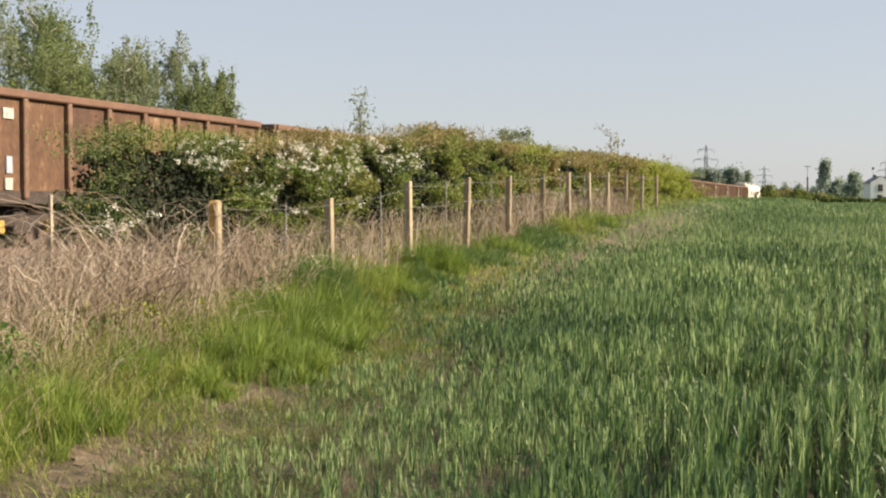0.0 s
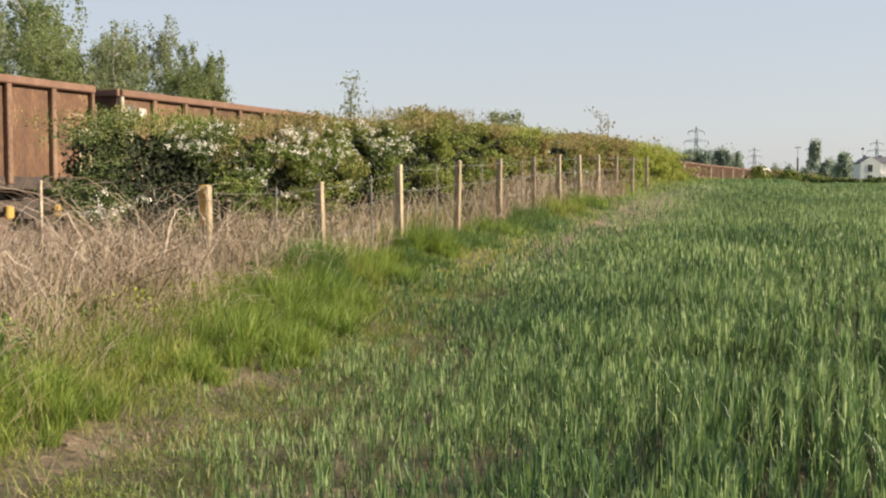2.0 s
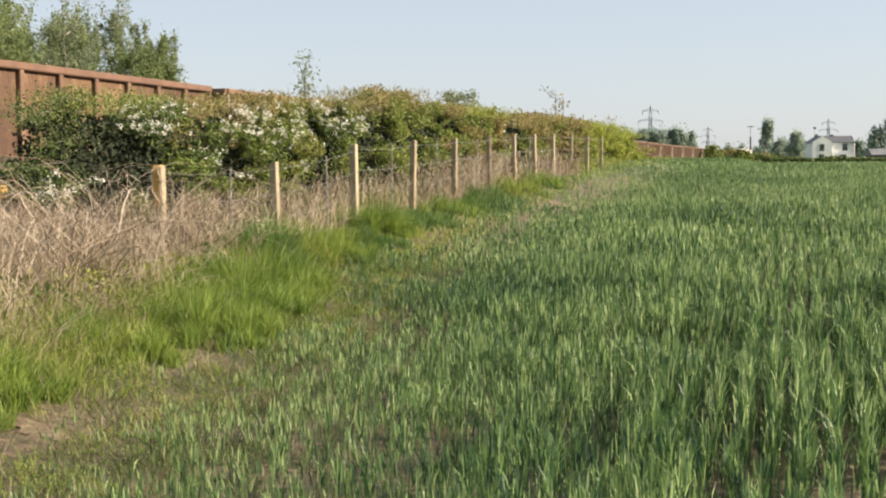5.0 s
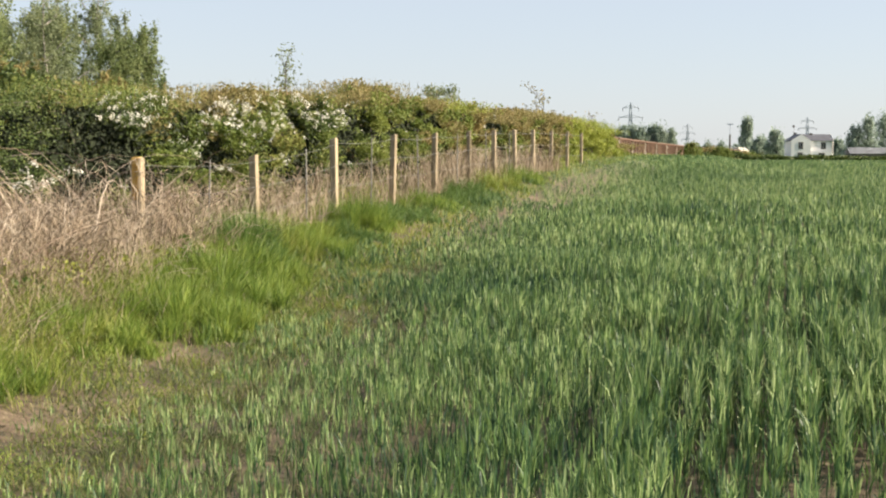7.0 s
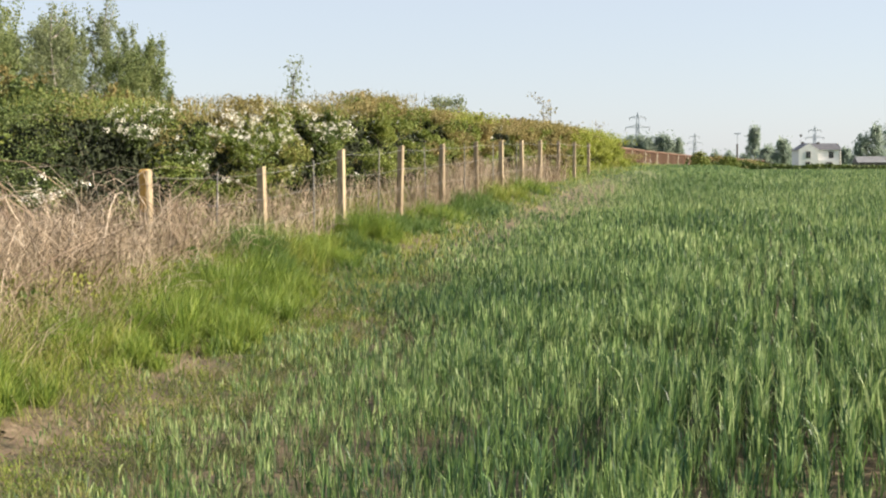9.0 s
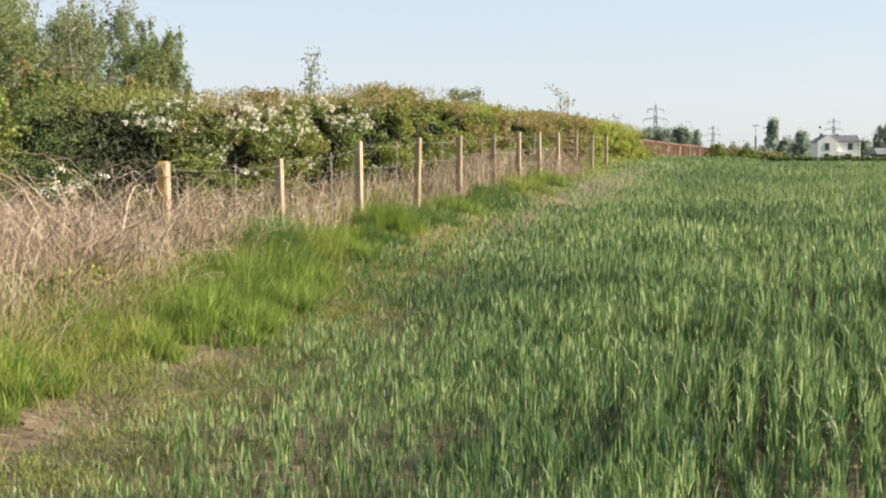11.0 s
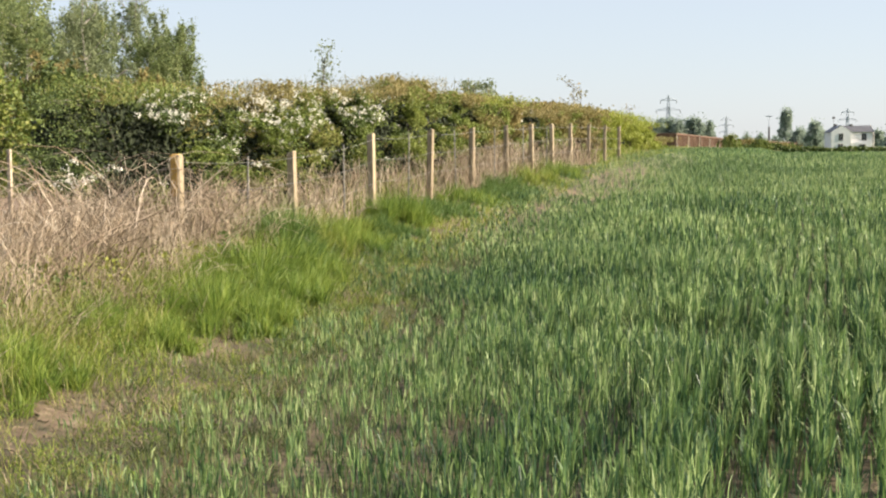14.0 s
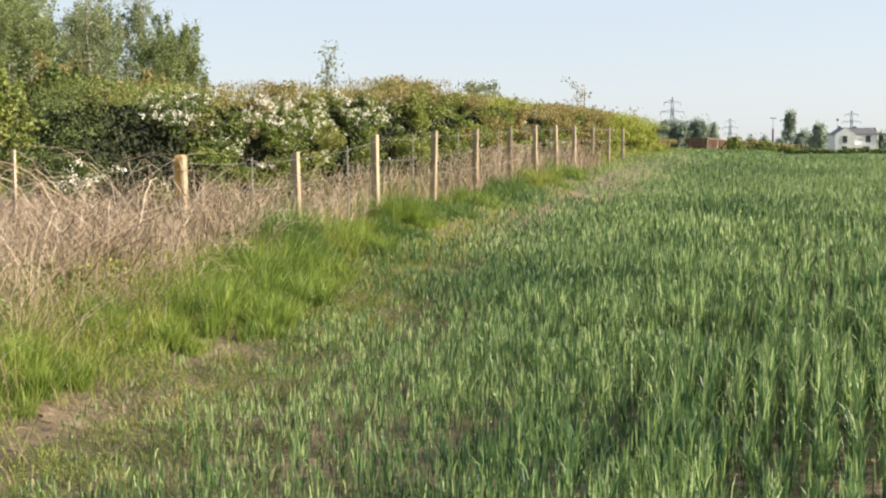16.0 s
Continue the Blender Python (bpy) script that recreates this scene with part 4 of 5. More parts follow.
def sweep(name, profile, s0, s1, step, mat, label, category):
    verts, faces, k = [], [], len(profile)
    stations = [s0 + step * i for i in range(int((s1 - s0) / step) + 1)]
    for s in stations:
        x, y, turn = track(s)
        c, n = math.cos(radians(turn)), math.sin(radians(turn))
        for px, pz in profile:
            verts.append((x + px * c, y + px * n, pz))
    for i in range(len(stations) - 1):
        for j in range(k - 1):
            a = i * k + j
            faces.append((a, a + 1, a + k + 1, a + k))
    tagged(place(name, mesh_of(name, verts, faces, mat, True)), label, category, kind="structure")


sweep("ballast", [(-3.4, 0.15), (-2.2, 0.46), (2.2, 0.46), (3.4, 0.15)], -120, 620, 10, BALLAST, "grey-brown stone ballast under the railway", "ballast")
for side in (-0.75, 0.75):
    sweep("rail", [(side - 0.07, 0.44), (side - 0.035, 0.46), (side - 0.035, 0.6), (side + 0.035, 0.6), (side + 0.035, 0.46), (side + 0.07, 0.44)], -120, 620, 10, STEEL, "worn steel rail on the ballast", "rail")

WAGON, BODY, FLOOR, TOP, HALF = 14.5, 13.3, 1.1, 3.34, 1.35
BAYS = 8


def bogie(parent, y):
    bm = bmesh.new()
    for sx in (-1, 1):
        box(bm, sx * 1.02 - 0.06, sx * 1.02 + 0.06, y - 1.35, y + 1.35, 0.48, 0.72, 0.03)
        box(bm, sx * 1.02 - 0.09, sx * 1.02 + 0.09, y - 0.35, y + 0.35, 0.32, 0.6, 0.03)
    box(bm, -1.0, 1.0, y - 0.2, y + 0.2, 0.5, 0.95, 0.03)
    b = part("bogie", bm, GRIME, parent, "grimy steel bogie frame")
    for ay in (-0.9, 0.9):
        bm = bmesh.new()
        for sx in (-1, 1):
            rod(bm, (sx * 0.70, y + ay, 0.46), (sx * 0.83, y + ay, 0.46), 0.46, sides=20)
            rod(bm, (sx * 0.67, y + ay, 0.46), (sx * 0.70, y + ay, 0.46), 0.49, sides=20)
        rod(bm, (-0.7, y + ay, 0.46), (0.7, y + ay, 0.46), 0.08, sides=10)
        part("wheelset", bm, STEEL, b, "worn steel wheels on their axle")
        for x0, x1 in ((1.09, 1.19), (-1.19, -1.09)):
            part("axlebox", box(bmesh.new(), x0, x1, y + ay - 0.13, y + ay + 0.13, 0.34, 0.62, 0.03), YELLOW, b, "dull yellow axlebox cover")


def plate(bm, y0, y1, z0, z1, out):
    box(bm, HALF + 0.004, HALF + out, y0, y1, z0, z1)
    return bm


def open_wagon():
    w = new("open_wagon")
    b2 = BODY / 2
    # one panel in each bay, then the ends
    bay = BODY / BAYS
    for i in range(BAYS):
        for sx in (-1, 1):
            bm = bmesh.new()
            y0 = -b2 + i * bay
            box(bm, sx * HALF - 0.03, sx * HALF, y0, y0 + bay, FLOOR + 0.12, TOP - 0.16)
            # the pressed plate bulges a little after years of scrap
            bmesh.ops.subdivide_edges(bm, edges=bm.edges[:], cuts=3, use_grid_fill=True)
            r = random.Random(i * 2 + sx)
            gy, gz = y0 + bay * r.uniform(0.35, 0.65), FLOOR + r.uniform(0.7, 1.5)
            for v in bm.verts:
                v.co.x += sx * 0.035 * math.exp(-((v.co.y - gy) / 0.5) ** 2 - ((v.co.z - gz) / 0.5) ** 2)
            part("side_panel", bm, RUST, w)
    for sy in (-1, 1):
        bm = bmesh.new()
        box(bm, -HALF, HALF, sy * b2 - 0.04, sy * b2 + 0.04, FLOOR + 0.1, TOP - 0.16)
        part("end_panel", bm, RUST, w)
        bm = bmesh.new()
        for z in (FLOOR + 0.55, FLOOR + 1.2):
            box(bm, -HALF, HALF, sy * (b2 + 0.09) - 0.05, sy * (b2 + 0.09) + 0.05, z, z + 0.12, 0.015)
        part("end_stiffener", bm, RUST_RIB, w)
        bm = bmesh.new()
        box(bm, -HALF - 0.07, HALF + 0.07, sy * (b2 + 0.02) - 0.09, sy * (b2 + 0.02) + 0.09, TOP - 0.17, TOP, 0.02)
        part("top_rail", bm, RUST_RAIL, w)
        for sx in (-1, 1):
            bm = bmesh.new()
            rod(bm, (sx * 0.87, sy * (b2 - 0.05), 1.0), (sx * 0.87, sy * (b2 + 0.47), 1.0), 0.09, 0.09, 10)
            rod(bm, (sx * 0.87, sy * (b2 + 0.47), 1.0), (sx * 0.87, sy * (b2 + 0.53), 1.0), 0.22, 0.22, 16)
            part("buffer", bm, GRIME, w)
    for i in range(BAYS + 1):
        y = -b2 + i * bay
        for sx in (-1, 1):
            bm = bmesh.new()
            wide = 0.085 if 0 < i < BAYS else 0.05
            y = min(max(y, -b2 + 0.06), b2 - 0.06)
            box(bm, *sorted((sx * HALF, sx * (HALF + 0.12))), y - wide, y + wide, FLOOR - 0.02, TOP - 0.15, 0.02)
            part("rib", bm, RUST_RIB if 0 < i < BAYS else CREAM if sx > 0 and i == 0 else RUST_RIB, w, "pale corner post" if sx > 0 and i == 0 else "")
    for sx in (-1, 1):
        bm = bmesh.new()
        box(bm, *sorted((sx * (HALF - 0.05), sx * (HALF + 0.15))), -b2, b2, TOP - 0.17, TOP, 0.025)
        part("top_rail", bm, RUST_RAIL, w)
        bm = bmesh.new()
        box(bm, *sorted((sx * (HALF - 0.16), sx * (HALF + 0.02))), -b2, b2, FLOOR - 0.14, FLOOR + 0.14, 0.015)
        part("solebar", bm, GRIME, w)
    bm = bmesh.new()
    box(bm, -HALF + 0.05, HALF - 0.05, -b2, b2, FLOOR - 0.02, FLOOR + 0.1)
    part("floor_plate", bm, GRIME, w)
    for y in (-4.6, 4.6):
        bogie(w, y)
    # brake handwheel below the middle
    bm = bmesh.new()
    ring(bm, (HALF + 0.1, -0.95, 0.80), (1, 0, 0), 0.24, 0.022)
    for k in range(3):
        a = math.pi * k / 3
        rod(bm, (HALF + 0.1, -0.95 + 0.24 * math.cos(a), 0.80 + 0.24 * math.sin(a)), (HALF + 0.1, -0.95 - 0.24 * math.cos(a), 0.80 - 0.24 * math.sin(a)), 0.014, sides=5)
    rod(bm, (HALF - 0.3, -0.95, 0.80), (HALF + 0.1, -0.95, 0.80), 0.02, sides=6)
    part("handwheel", bm, CREAM, w, "cream spoked brake handwheel")
    bm = bmesh.new()
    plate(bm, -0.85, -0.68, FLOOR - 0.02, FLOOR + 0.2, 0.05)
    part("brake_plate", bm, CREAM, w, "small cream brake plate")
    bm = bmesh.new()
    plate(bm, -2.55, -2.4, FLOOR - 0.25, FLOOR + 0.12, 0.06)
    part("bracket", bm, YELLOW, w, "dull yellow lever bracket")
    # ladder at the leading corner
    for y in (5.88, 6.32):
        bm = bmesh.new()
        box(bm, HALF + 0.14, HALF + 0.18, y - 0.03, y + 0.03, 0.45, 2.35)
        part("ladder_rail", bm, CREAM, w, "cream ladder stile")
    for z in (0.48, 0.95, 1.4, 1.85, 2.3):
        bm = bmesh.new()
        box(bm, HALF + 0.14, HALF + 0.185, 5.88, 6.32, z - 0.03, z + 0.03)
        part("rung", bm, CREAM, w)
    bm = bmesh.new()
    rod(bm, (HALF + 0.2, 6.52, 1.5), (HALF + 0.2, 6.52, 2.9), 0.022, sides=6)
    rod(bm, (HALF + 0.2, 5.5, 2.62), (HALF + 0.2, 6.3, 2.62), 0.02, sides=6)
    part("handrail", bm, CREAM, w, "pale handrail")
    # data panels in the last bay
    y0 = -b2 + 0.14
    bm = bmesh.new()
    plate(bm, y0 + 0.05, y0 + 0.65, 1.95, 3.0, 0.045)
    plate(bm, y0 + 0.05, y0 + 0.6, 1.42, 1.8, 0.045)
    part("data_panel", bm, SIGN_GREY, w, "dirty dark grey data panel")
    for a, b, c, d in ((0.1, 0.42, 2.68, 2.92), (0.1, 0.26, 2.36, 2.5), (0.3, 0.46, 2.36, 2.5), (0.1, 0.26, 2.19, 2.32), (0.3, 0.46, 2.19, 2.32), (0.08, 0.63, 2.02, 2.14), (0.14, 0.4, 1.68, 1.73), (0.8, 1.16, 2.72, 2.94), (0.85, 1.1, 1.26, 1.5)):
        part("lettering_bar", plate(bmesh.new(), y0 + a, y0 + b, c, d, 0.052), SIGN_WHITE, w, "faded white lettering bar")
    bm = bmesh.new()
    plate(bm, y0 + 0.9, y0 + 1.1, 1.6, 1.95, 0.05)
    part("label_clip", bm, PYLON, w, "grey metal label clip")
    bm = bmesh.new()
    plate(bm, y0 + 0.25, y0 + 0.45, 1.05, 1.4, 0.06)
    part("bracket", bm, YELLOW, w, "dull yellow lever bracket")
    # small stencils low on a middle bay
    for a, b, c, d in ((1.9, 2.12, 1.62, 1.64), (1.9, 2.12, 1.36, 1.38), (1.94, 2.0, 1.52, 1.58), (2.03, 2.09, 1.52, 1.58), (1.98, 2.06, 1.43, 1.48), (1.5, 1.72, 1.25, 1.3), (1.85, 2.1, 1.25, 1.3), (1.868, 1.892, 1.36, 1.64), (2.108, 2.132, 1.36, 1.64)):
        part("stencil_bar", plate(bmesh.new(), a, b, c, d, 0.05), SIGN_WHITE, w, "small white stencilled bar")
    return w


def scrawl(w, strokes, y0, z0, size, thick):
    """White spray-paint strokes on the side."""
    bm = bmesh.new()
    for line in strokes:
        for (a, b), (c, d) in zip(line, line[1:]):
            rod(bm, (HALF + 0.045, y0 + a * size, z0 + b * size), (HALF + 0.045, y0 + c * size, z0 + d * size), thick, sides=5)
    part("graffiti", bm, SIGN_WHITE, w, "white spray-painted scrawl")


def locomotive():
    e = tagged(new("diesel_locomotive"), "pale grey diesel locomotive with yellow ends", "locomotive")
    bm = bmesh.new()
    prof = [(-1.32, 1.0), (-1.32, 2.9), (-1.15, 3.35), (-0.75, 3.72), (0, 3.88), (0.75, 3.72), (1.15, 3.35), (1.32, 2.9), (1.32, 1.0)]
    rows = []
    for y in (-9.6, 9.6):
        rows.append([bm.verts.new((px, y, pz)) for px, pz in prof])
    for j in range(len(prof)):
        k = (j + 1) % len(prof)
        bm.faces.new((rows[0][j], rows[0][k], rows[1][k], rows[1][j]))
    bm.faces.new(rows[0])
    bm.faces.new(rows[1][::-1])
    part("body", bm, LOCO_BODY, e)
    bm = bmesh.new()
    for y in (-6.5, -1.5, 4.0):
        box(bm, -0.7, 0.7, y - 1.2, y + 1.2, 3.82, 4.0, 0.05)
    part("roof_grille", bm, LOCO_GREY, e)
    for sy in (-1, 1):
        bm = bmesh.new()
        box(bm, -1.27, 1.27, *sorted((sy * 9.6, sy * 10.3)), 1.0, 2.55, 0.15)
        box(bm, -1.2, 1.2, *sorted((sy * 9.6, sy * 9.85)), 2.55, 3.35, 0.12)
        part("cab_front", bm, YELLOW, e, "yellow cab end")
        bm = bmesh.new()
        box(bm, -1.0, -0.08, *sorted((sy * 9.84, sy * 9.9)), 2.62, 3.2)
        box(bm, 0.08, 1.0, *sorted((sy * 9.84, sy * 9.9)), 2.62, 3.2)
        part("windscreen", bm, DARK_GLASS, e)
    bm = bmesh.new()
    for y in (-5.5, -2.5, 0.5, 3.5):
        box(bm, 1.322, 1.34, y - 0.6, y + 0.6, 2.0, 2.7)
    part("side_grille", bm, SIGN_GREY, e)
    bm = bmesh.new()
    box(bm, -1.2, 1.2, -3.2, 3.2, 0.4, 1.0, 0.1)
    part("fuel_tank", bm, GRIME, e)
    for y in (-6.8, 6.8):
        bogie(e, y)
    return e


# ---- distance ----
def far_house():
    x, y = 7.4, 329.0
    z = float(ground_z(x, y)) - 0.1
    h = tagged(new("farmhouse"), "white rendered two-storey house with slate roof", "house")
    h.matrix_basis = pose(x, y, z, 0, 0, 15)
    bm = bmesh.new()
    # gabled front block
    v = [bm.verts.new(p) for p in ((-5.0, 0, 0), (-0.4, 0, 0), (-0.4, 0, 5.1), (-2.7, 0, 6.5), (-5.0, 0, 5.1))]
    u = [bm.verts.new(p) for p in ((-5.0, 6, 0), (-0.4, 6, 0), (-0.4, 6, 5.1), (-2.7, 6, 6.5), (-5.0, 6, 5.1))]
    bm.faces.new(v)
    bm.faces.new(u[::-1])
    for j in range(5):
        k = (j + 1) % 5
        bm.faces.new((v[k], v[j], u[j], u[k]))
    box(bm, -0.4, 5.0, 1.2, 6.6, 0, 5.0)
    box(bm, -0.2, 4.2, 0.2, 1.2, 0, 2.6)
    part("wall", bm, RENDER_WALL, h)
    bm = bmesh.new()
    for a, b in (((-5.25, 4.95), (-2.7, 6.52)), ((-2.7, 6.52), (-0.15, 4.95))):
        q = [bm.verts.new((p[0], yy, p[1] + dz)) for dz in (-0.04, 0.06) for yy in (0.12, 6.2) for p in (a, b)]
        for f in ((0, 1, 3, 2), (4, 5, 7, 6), (0, 1, 5, 4), (2, 3, 7, 6), (0, 2, 6, 4), (1, 3, 7, 5)):
            bm.faces.new([q[i] for i in f])
    for a, b in (((0.9, 4.9), (3.9, 6.4)), ((3.9, 6.4), (6.9, 4.9))):
        q = [bm.verts.new((xx, p[0], p[1] + dz)) for dz in (0.02, 0.16) for xx in (-2.6, 5.2) for p in (a, b)]
        for f in ((0, 1, 3, 2), (4, 5, 7, 6), (0, 1, 5, 4), (2, 3, 7, 6), (0, 2, 6, 4), (1, 3, 7, 5)):
            bm.faces.new([q[i] for i in f])
    part("roof", bm, SLATE, h, "dark slate roof")
    bm = bmesh.new()
    rod(bm, (4.9, 0.95, 4.8), (4.9, 0.95, 0), 0.06, sides=6)
    part("downpipe", bm, SIGN_GREY, h)
    for cx, cy, ct in ((-2.7, 5.2, 6.95), (0.6, 3.9, 6.85)):
        bm = bmesh.new()
        box(bm, cx - 0.3, cx + 0.3, cy - 0.3, cy + 0.3, 5.6, ct, 0.03)
        part("chimney", bm, SIGN_GREY, h, "sooty chimney stack")
    # the raised white gable at the end of the long roof
    bm = bmesh.new()
    v = [bm.verts.new((5.2, a, b)) for a, b in ((0.9, 0), (6.9, 0), (6.9, 5.15), (3.9, 6.75), (0.9, 5.15))]
    bm.faces.new(v)
    bmesh.ops.solidify(bm, geom=bm.faces[:], thickness=-0.3)
    part("gable", bm, RENDER_WALL, h)
    bm = bmesh.new()
    rod(bm, (-3.1, 5.2, 6.0), (-3.1, 5.2, 8.5), 0.03, sides=5)
    box(bm, -3.4, -2.8, 5.1, 5.3, 8.2, 8.7, 0.08)
    part("aerial", bm, WOODPOLE, h, "dark aerial on a mast")
    for wx, wy, z0, z1, ww in ((-2.8, 0, 3.1, 4.6, 1.0), (2.9, 1.2, 3.1, 4.6, 1.1), (-2.9, 0, 0.8, 2.2, 1.1), (2.2, 0.2, 0.9, 2.1, 1.4)):
        bm = bmesh.new()
        box(bm, wx - ww / 2 - 0.08, wx + ww / 2 + 0.08, wy - 0.05, wy + 0.02, z0 - 0.1, z1 + 0.1)
        wob = part("window", bm, SIGN_WHITE, h)
        for sx in (-1, 1):
            bm = bmesh.new()
            box(bm, wx + sx * ww / 4 - ww / 4 + 0.04, wx + sx * ww / 4 + ww / 4 - 0.04, wy - 0.09, wy - 0.055, z0, z1)
            part("pane", bm, DARK_GLASS, wob)


far_house()


def far_hedge():
    r = np.random.default_rng(81)
    n = 16000
    t = r.uniform(0, 1, n)
    x = -11 + 116 * t
    y = 196 + 14 * t + r.normal(0, 0.5, n)
    top = 1.0 + 0.22 * waves(x, y, 9.0, 82)
    c = np.c_[x, y, ground_z(x, y) + r.uniform(0, 1, n) ** 0.6 * top]
    v, f = leaves(c, 0.42, 83)
    tagged(place("field_hedge", mesh_of("field_hedge", v, f, DEEP)), "low dark clipped hedge across the far field edge", "hedge", kind="stuff")


far_hedge()

FAR = [
    # name, x, y, height, spread, material, label
    ("round_bush", -9.5, 154.0, 1.7, 1.6, HAWTHORN, "rounded dark bush at the field corner"),
    ("round_bush", -6.5, 160.0, 1.2, 1.6, HAWTHORN, "low green bush at the field corner"),
    ("far_tree", -52.0, 455.0, 10.0, 4.2, HAZE_LEAF, "dark green woodland tree in the distance"),
    ("far_tree", -48.5, 458.0, 10.6, 4.2, HAZE_LEAF, "dark green woodland tree in the distance"),
    ("far_tree", -45.0, 456.0, 10.2, 4.2, HAZE_LEAF, "dark green woodland tree in the distance"),
    ("far_tree", -41.5, 459.0, 10.9, 4.0, HAZE_LEAF, "dark green woodland tree in the distance"),
    ("far_tree", -38.5, 457.0, 11.0, 3.6, HAZE_LEAF, "dark green woodland tree in the distance"),
    ("far_tree", -35.6, 459.0, 10.6, 3.0, HAZE_LEAF, "dark green woodland tree in the distance"),
    ("far_tree", -56.0, 457.0, 9.6, 4.2, HAZE_LEAF, "dark green woodland tree in the distance"),
    ("poplar", -9.3, 394.5, 10.6, 2.2, HAZE_LEAF, "slim grey-green poplar in the distance"),
    ("far_tree", -1.0, 360.6, 7.3, 3.2, HAZE_LEAF, "rounded green tree beside the house"),
    ("far_tree", -5.0, 372.0, 5.2, 3.2, HAZE_LEAF, "grey-green tree beyond the railway"),
    ("far_tree", -25.5, 494.0, 6.2, 4.0, HAZE_LEAF, "grey-green tree in the distance"),
    ("far_tree", -20.5, 496.0, 6.5, 4.0, HAZE_LEAF, "grey-green tree in the distance"),
    ("far_tree", -14.5, 488.0, 5.6, 3.6, HAZE_LEAF, "grey-green tree in the distance"),
    ("far_tree", -6.0, 458.0, 6.0, 4.0, HAZE_LEAF, "grey-green tree in the distance"),
    ("far_tree", 21.5, 425.0, 9.2, 3.6, HAZE_LEAF, "tall grey-green tree beyond the house"),
    ("far_tree", 25.5, 426.0, 12.0, 4.0, HAZE_LEAF, "tall grey-green tree beyond the house"),
    ("far_tree", 31.0, 438.0, 13.0, 4.6, HAZE_LEAF, "tall grey-green tree beyond the house"),
    ("far_tree", 36.0, 440.0, 12.6, 4.6, HAZE_LEAF, "tall grey-green tree beyond the house"),
    ("far_tree", 42.0, 444.0, 13.0, 4.8, HAZE_LEAF, "tall grey-green tree beyond the house"),
    ("far_tree", 14.5, 460.0, 5.5, 3.4, HAZE_LEAF, "grey-green tree in the distance"),
    ("far_tree", 18.0, 455.0, 6.2, 3.4, HAZE_LEAF, "grey-green tree in the distance"),
]
# the farthest crowns carry painted haze in their pale leaf colour
for i, (fn, fx, fy, fh, fs, fm, fl) in enumerate(FAR):
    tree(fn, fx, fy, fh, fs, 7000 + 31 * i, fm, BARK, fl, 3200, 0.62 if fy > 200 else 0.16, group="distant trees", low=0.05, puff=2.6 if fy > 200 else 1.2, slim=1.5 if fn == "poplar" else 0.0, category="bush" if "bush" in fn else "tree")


for i in range(12):
    ly = 194.0 + 12.0 * i
    lx = track(ly)[0] + 6.2 + 1.2 * math.sin(i * 2.1)
    tree("lineside_bush", lx, ly, 1.35 + 0.25 * math.sin(i * 1.7), 3.0, 8200 + 23 * i, (HAWTHORN, RUSSET, DEEP)[i % 3], BARK, "low olive-green scrub bush beside the railway", 2000, 0.33, group="lineside scrub", low=0.02, category="bush")


def far_woods():
    """The low tree line along the horizon."""
    r = np.random.default_rng(91)
    cs = []
    for i in range(150):
        x = -260 + 5.2 * i + r.uniform(-3, 3)
        y = 760 + r.uniform(-40, 60)
        h = r.uniform(4, 9)
        p, _ = lump_points(160, (x, y, float(ground_z(x, y)) + h * 0.5), (r.uniform(5, 8), 4, h * 0.55), 9100 + i, 0.4)
        cs.append(p)
    p = np.concatenate(cs)
    p = p[p[:, 2] > 1.0]
    # horizon woods take the same leaf colour, lightened to stand for haze
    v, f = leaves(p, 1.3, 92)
    tagged(place("far_woods", mesh_of("far_woods", v, f, HAZE_LEAF)), "low line of woods on the horizon, leaf colour paled for haze", "woods", kind="stuff")


far_woods()


def pylon(x, y, height, turn):
    z = float(ground_z(x, y))
    p = tagged(new("electricity_pylon"), "grey steel lattice electricity pylon", "pylon", "pylons on the horizon")
    p.matrix_basis = pose(x, y, z, 0, 0, turn)
    bm = bmesh.new()
    lv = [(0, 0.085), (0.25, 0.06), (0.5, 0.036), (0.62, 0.028), (0.8, 0.022), (1.0, 0.004)]
    t = 0.30
    for (a, wa), (b, wb) in zip(lv, lv[1:]):
        ca = [Vector((sx * wa * height, sy * wa * height, a * height)) for sx, sy in ((-1, -1), (1, -1), (1, 1), (-1, 1))]
        cb = [Vector((sx * wb * height, sy * wb * height, b * height)) for sx, sy in ((-1, -1), (1, -1), (1, 1), (-1, 1))]
        for k in range(4):
            rod(bm, ca[k], cb[k], t, sides=4)
            rod(bm, ca[k], cb[(k + 1) % 4], t * 0.6, sides=4)
            rod(bm, ca[(k + 1) % 4], cb[k], t * 0.6, sides=4)
            rod(bm, cb[k], cb[(k + 1) % 4], t * 0.6, sides=4)
    part("tower", bm, PYLON, p)
    for zf, arm in ((0.56, 0.17), (0.74, 0.21), (0.91, 0.14)):
        bm = bmesh.new()
        for sx in (-1, 1):
            tip = Vector((sx * arm * height, 0, zf * height))
            for sy in (-1, 1):
                rod(bm, (0, sy * 0.02 * height, zf * height), tip, t * 0.7, sides=4)
                rod(bm, (0, sy * 0.02 * height, (zf + 0.045) * height), tip, t * 0.7, sides=4)
        part("crossarm", bm, PYLON, p)
        for sx in (-1, 1):
            bm = bmesh.new()
            rod(bm, (sx * arm * height, 0, zf * height), (sx * arm * height, 0, (zf - 0.06) * height), 0.2, sides=5)
            part("insulator", bm, SIGN_GREY, p)


pylon(-128.5, 1205.1, 50, 12)
pylon(-123.8, 1897.0, 49, 20)
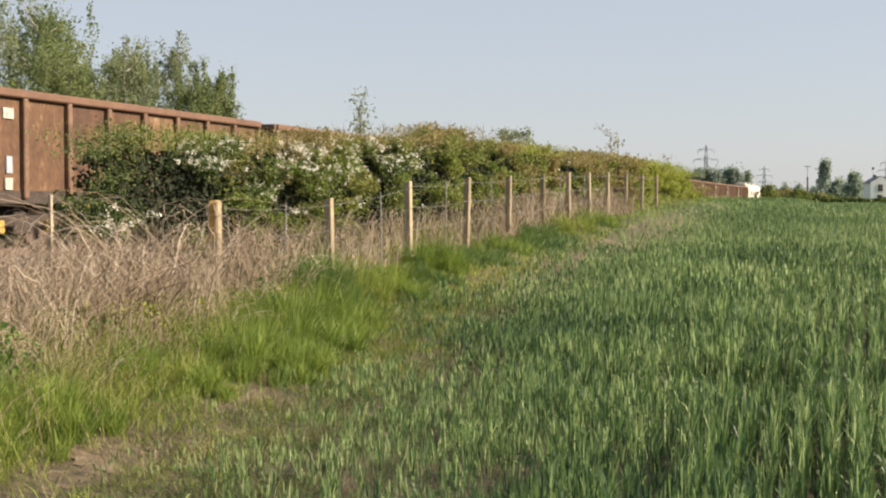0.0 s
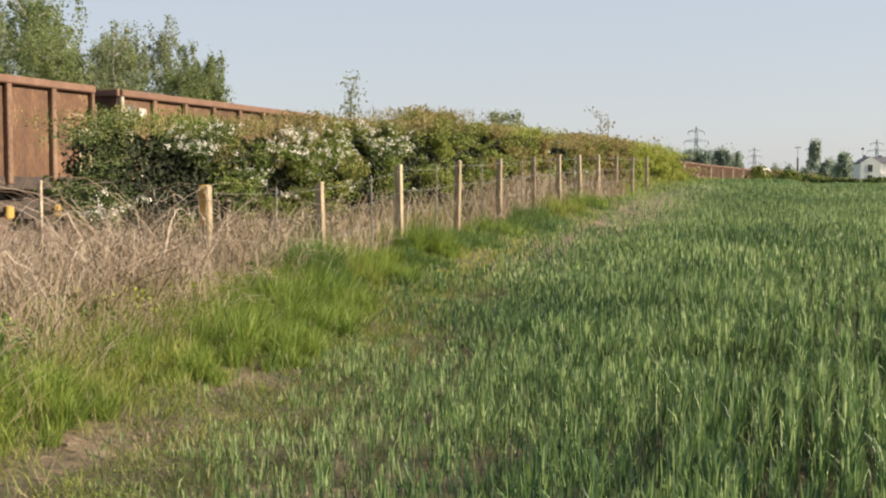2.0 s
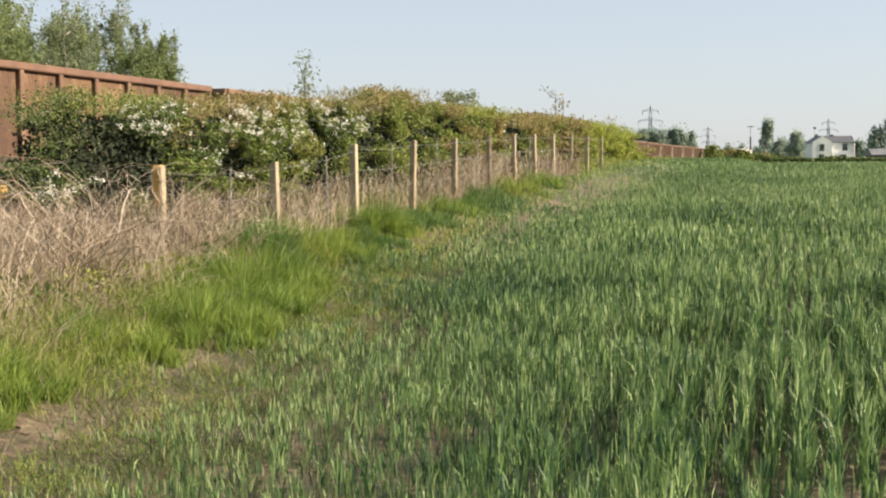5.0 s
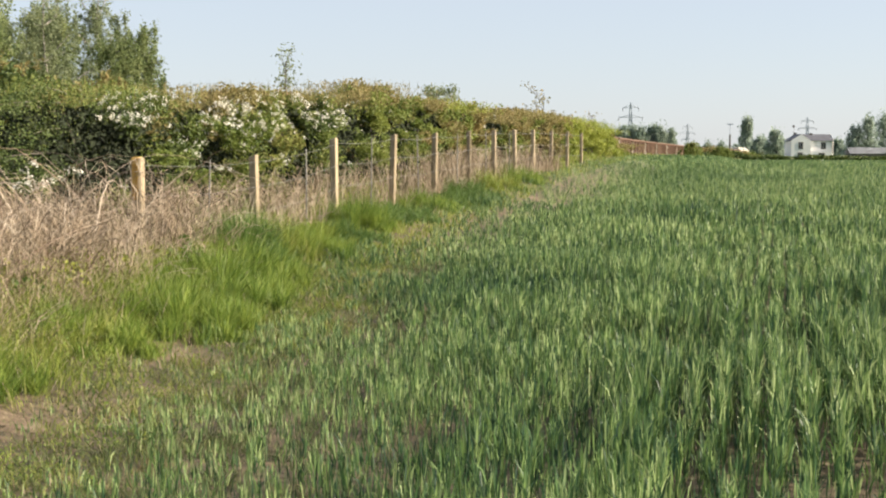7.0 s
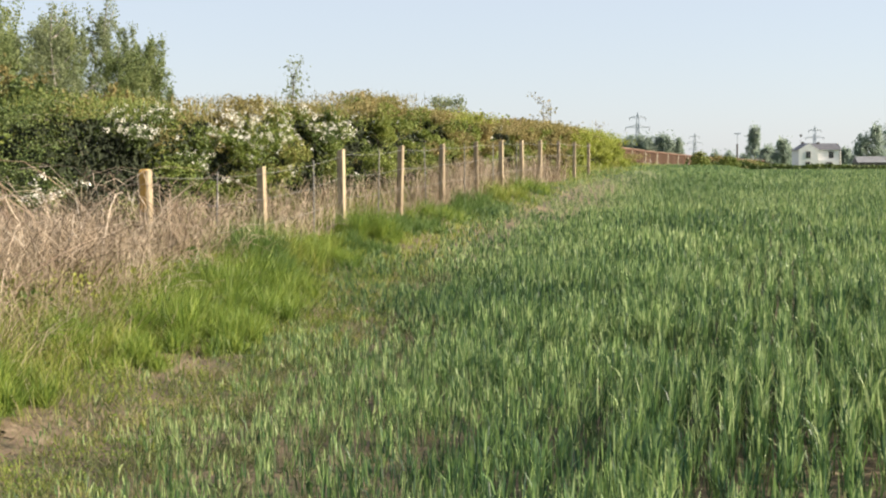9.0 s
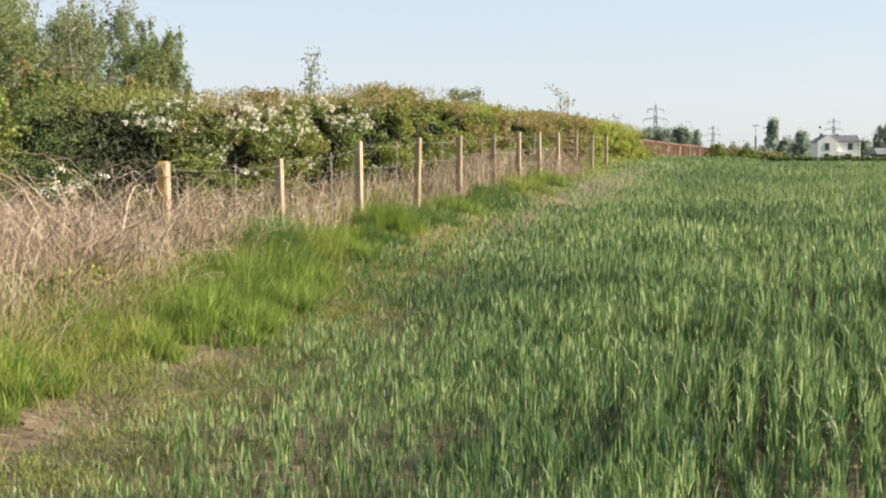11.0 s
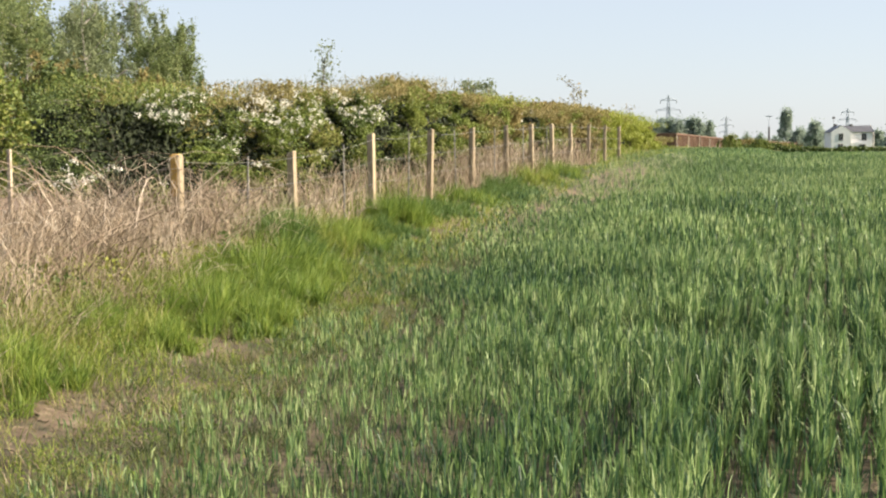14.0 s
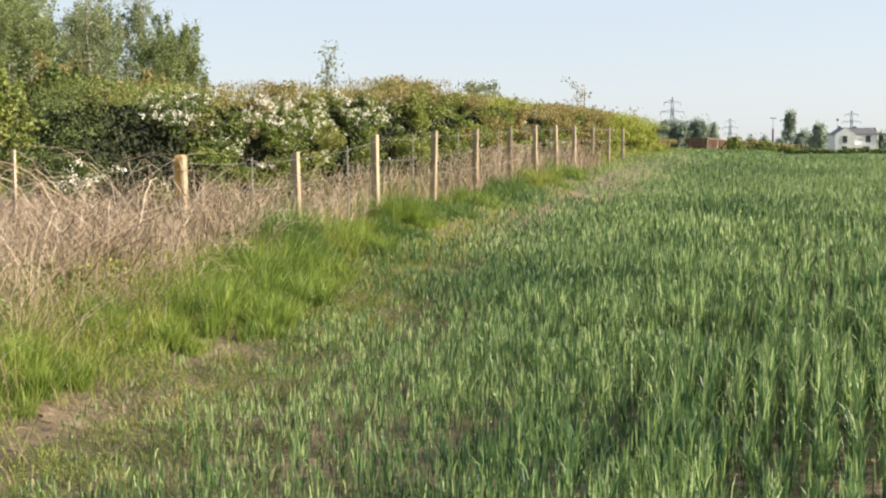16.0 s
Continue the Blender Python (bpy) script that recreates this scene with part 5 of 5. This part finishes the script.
pylon(30.6, 1651.4, 50, 5)


def pole(x, y, height):
    z = float(ground_z(x, y))
    p = tagged(new("telegraph_pole"), "dark timber pole with a crossarm", "pole")
    p.location = (x, y, z)
    bm = bmesh.new()
    rod(bm, (0, 0, -0.5), (0, 0, height * 0.72), 0.24, 0.2, 8)
    part("post", bm, WOODPOLE, p)
    bm = bmesh.new()
    rod(bm, (0, 0, height * 0.7), (0, 0, height), 0.10, 0.08, 6)
    part("mast", bm, PYLON, p)
    bm = bmesh.new()
    box(bm, -0.8, 0.8, -0.1, 0.1, height - 0.25, height - 0.05, 0.02)
    part("crossarm", bm, PYLON, p)


pole(-12.0, 341.5, 9.6)


def shed(x, y):
    s = tagged(new("barn"), "low barn with a pale sheeted roof", "barn")
    z = float(ground_z(x, y))
    s.matrix_basis = pose(x, y, z - 0.1, 0, 0, 10)
    bm = bmesh.new()
    box(bm, -5, 5, -3, 3, 0, 2.2)
    part("wall", bm, SIGN_GREY, s)
    bm = bmesh.new()
    q = [bm.verts.new(p) for p in ((-5.3, -3.3, 2.1), (5.3, -3.3, 2.1), (5.3, 0, 3.6), (-5.3, 0, 3.6), (-5.3, 3.3, 2.1), (5.3, 3.3, 2.1))]
    bm.faces.new((q[0], q[1], q[2], q[3]))
    bm.faces.new((q[3], q[2], q[5], q[4]))
    bmesh.ops.solidify(bm, geom=bm.faces[:], thickness=0.1)
    part("roof", bm, TARP, s)


shed(21.3, 350.8)


def motions():
    first = open_wagon()
    tagged(first, "rusty brown open box wagon with ribbed sides", "wagon", "wagons of the train")
    wagons = [first]
    for i in range(1, 20):
        wagons.append(copy_thing(first, pose(0, 0, 0)))
    low = [[(0.0, 0.2), (0.15, 0.5), (0.25, 0.1), (0.4, 0.55), (0.5, 0.2), (0.7, 0.6), (0.8, 0.15), (1.0, 0.55), (1.15, 0.2)], [(0.1, 0.0), (1.3, 0.12)]]
    tag = [[(0.5, 0.9), (0.25, 1), (0, 0.85), (0.05, 0.62), (0.45, 0.45), (0.4, 0.15), (0, 0.1)], [(0.68, 1), (0.72, 0.1), (1.02, 0.12)], [(1.15, 1), (1.42, 1)], [(1.28, 1), (1.28, 0.1)], [(1.1, 0.1), (1.45, 0.1)],
           [(2.0, 0.95), (1.75, 0.98), (1.62, 0.5), (1.75, 0.1), (2.0, 0.15), (2.0, 0.5), (1.85, 0.5)], [(0.5, -0.32), (2.0, -0.2)], [(1.6, -0.5), (1.0, -0.45), (0.6, -0.7), (1.0, -1.0), (1.5, -0.75), (1.1, -0.6)]]
    scrawl(wagons[13], [[(a, b * 0.84) for a, b in line] for line in tag], -1.3, 1.85, 0.53, 0.024)
    scrawl(wagons[13], low, -3.1, 1.5, 0.8, 0.02)
    scrawl(wagons[16], low, 2.2, 1.6, 0.7, 0.018)
    loco = locomotive()
    times = [0.0, 0.5] + [float(k) for k in range(1, 16)] + [15.5, 16.0]

    def run(thing, s0):
        rows = []
        for t in times:
            x, y, turn = track(s0 + 17.5 * t)
            rows.append((t, pose(x, y, RAIL_Z, 0, 0, turn)))
        walk(thing, rows)

    sway = [(0, -5), (0.5, 2), (1, -4), (1.5, -3), (2, -1), (2.5, -3), (3, -2), (3.5, -2), (6, -6), (6.5, -3), (7, -1), (7.5, -4), (8, 2), (8.5, 2),
            (11, 2), (11.5, 6), (12, 3), (12.5, 0), (13, -3), (13.5, 6), (14, 5), (14.5, 4), (15, 5), (15.5, 5), (16, 4)]
    walk(slender, [(t, pose(-8.4, 22.4, 2.85, 0, 0.85 * a, 0)) for t, a in sway])
    for i, w in enumerate(wagons):
        run(w, 210.9 - WAGON * i - WAGON / 2)
    run(loco, 210.9 + 10.6)


motions()
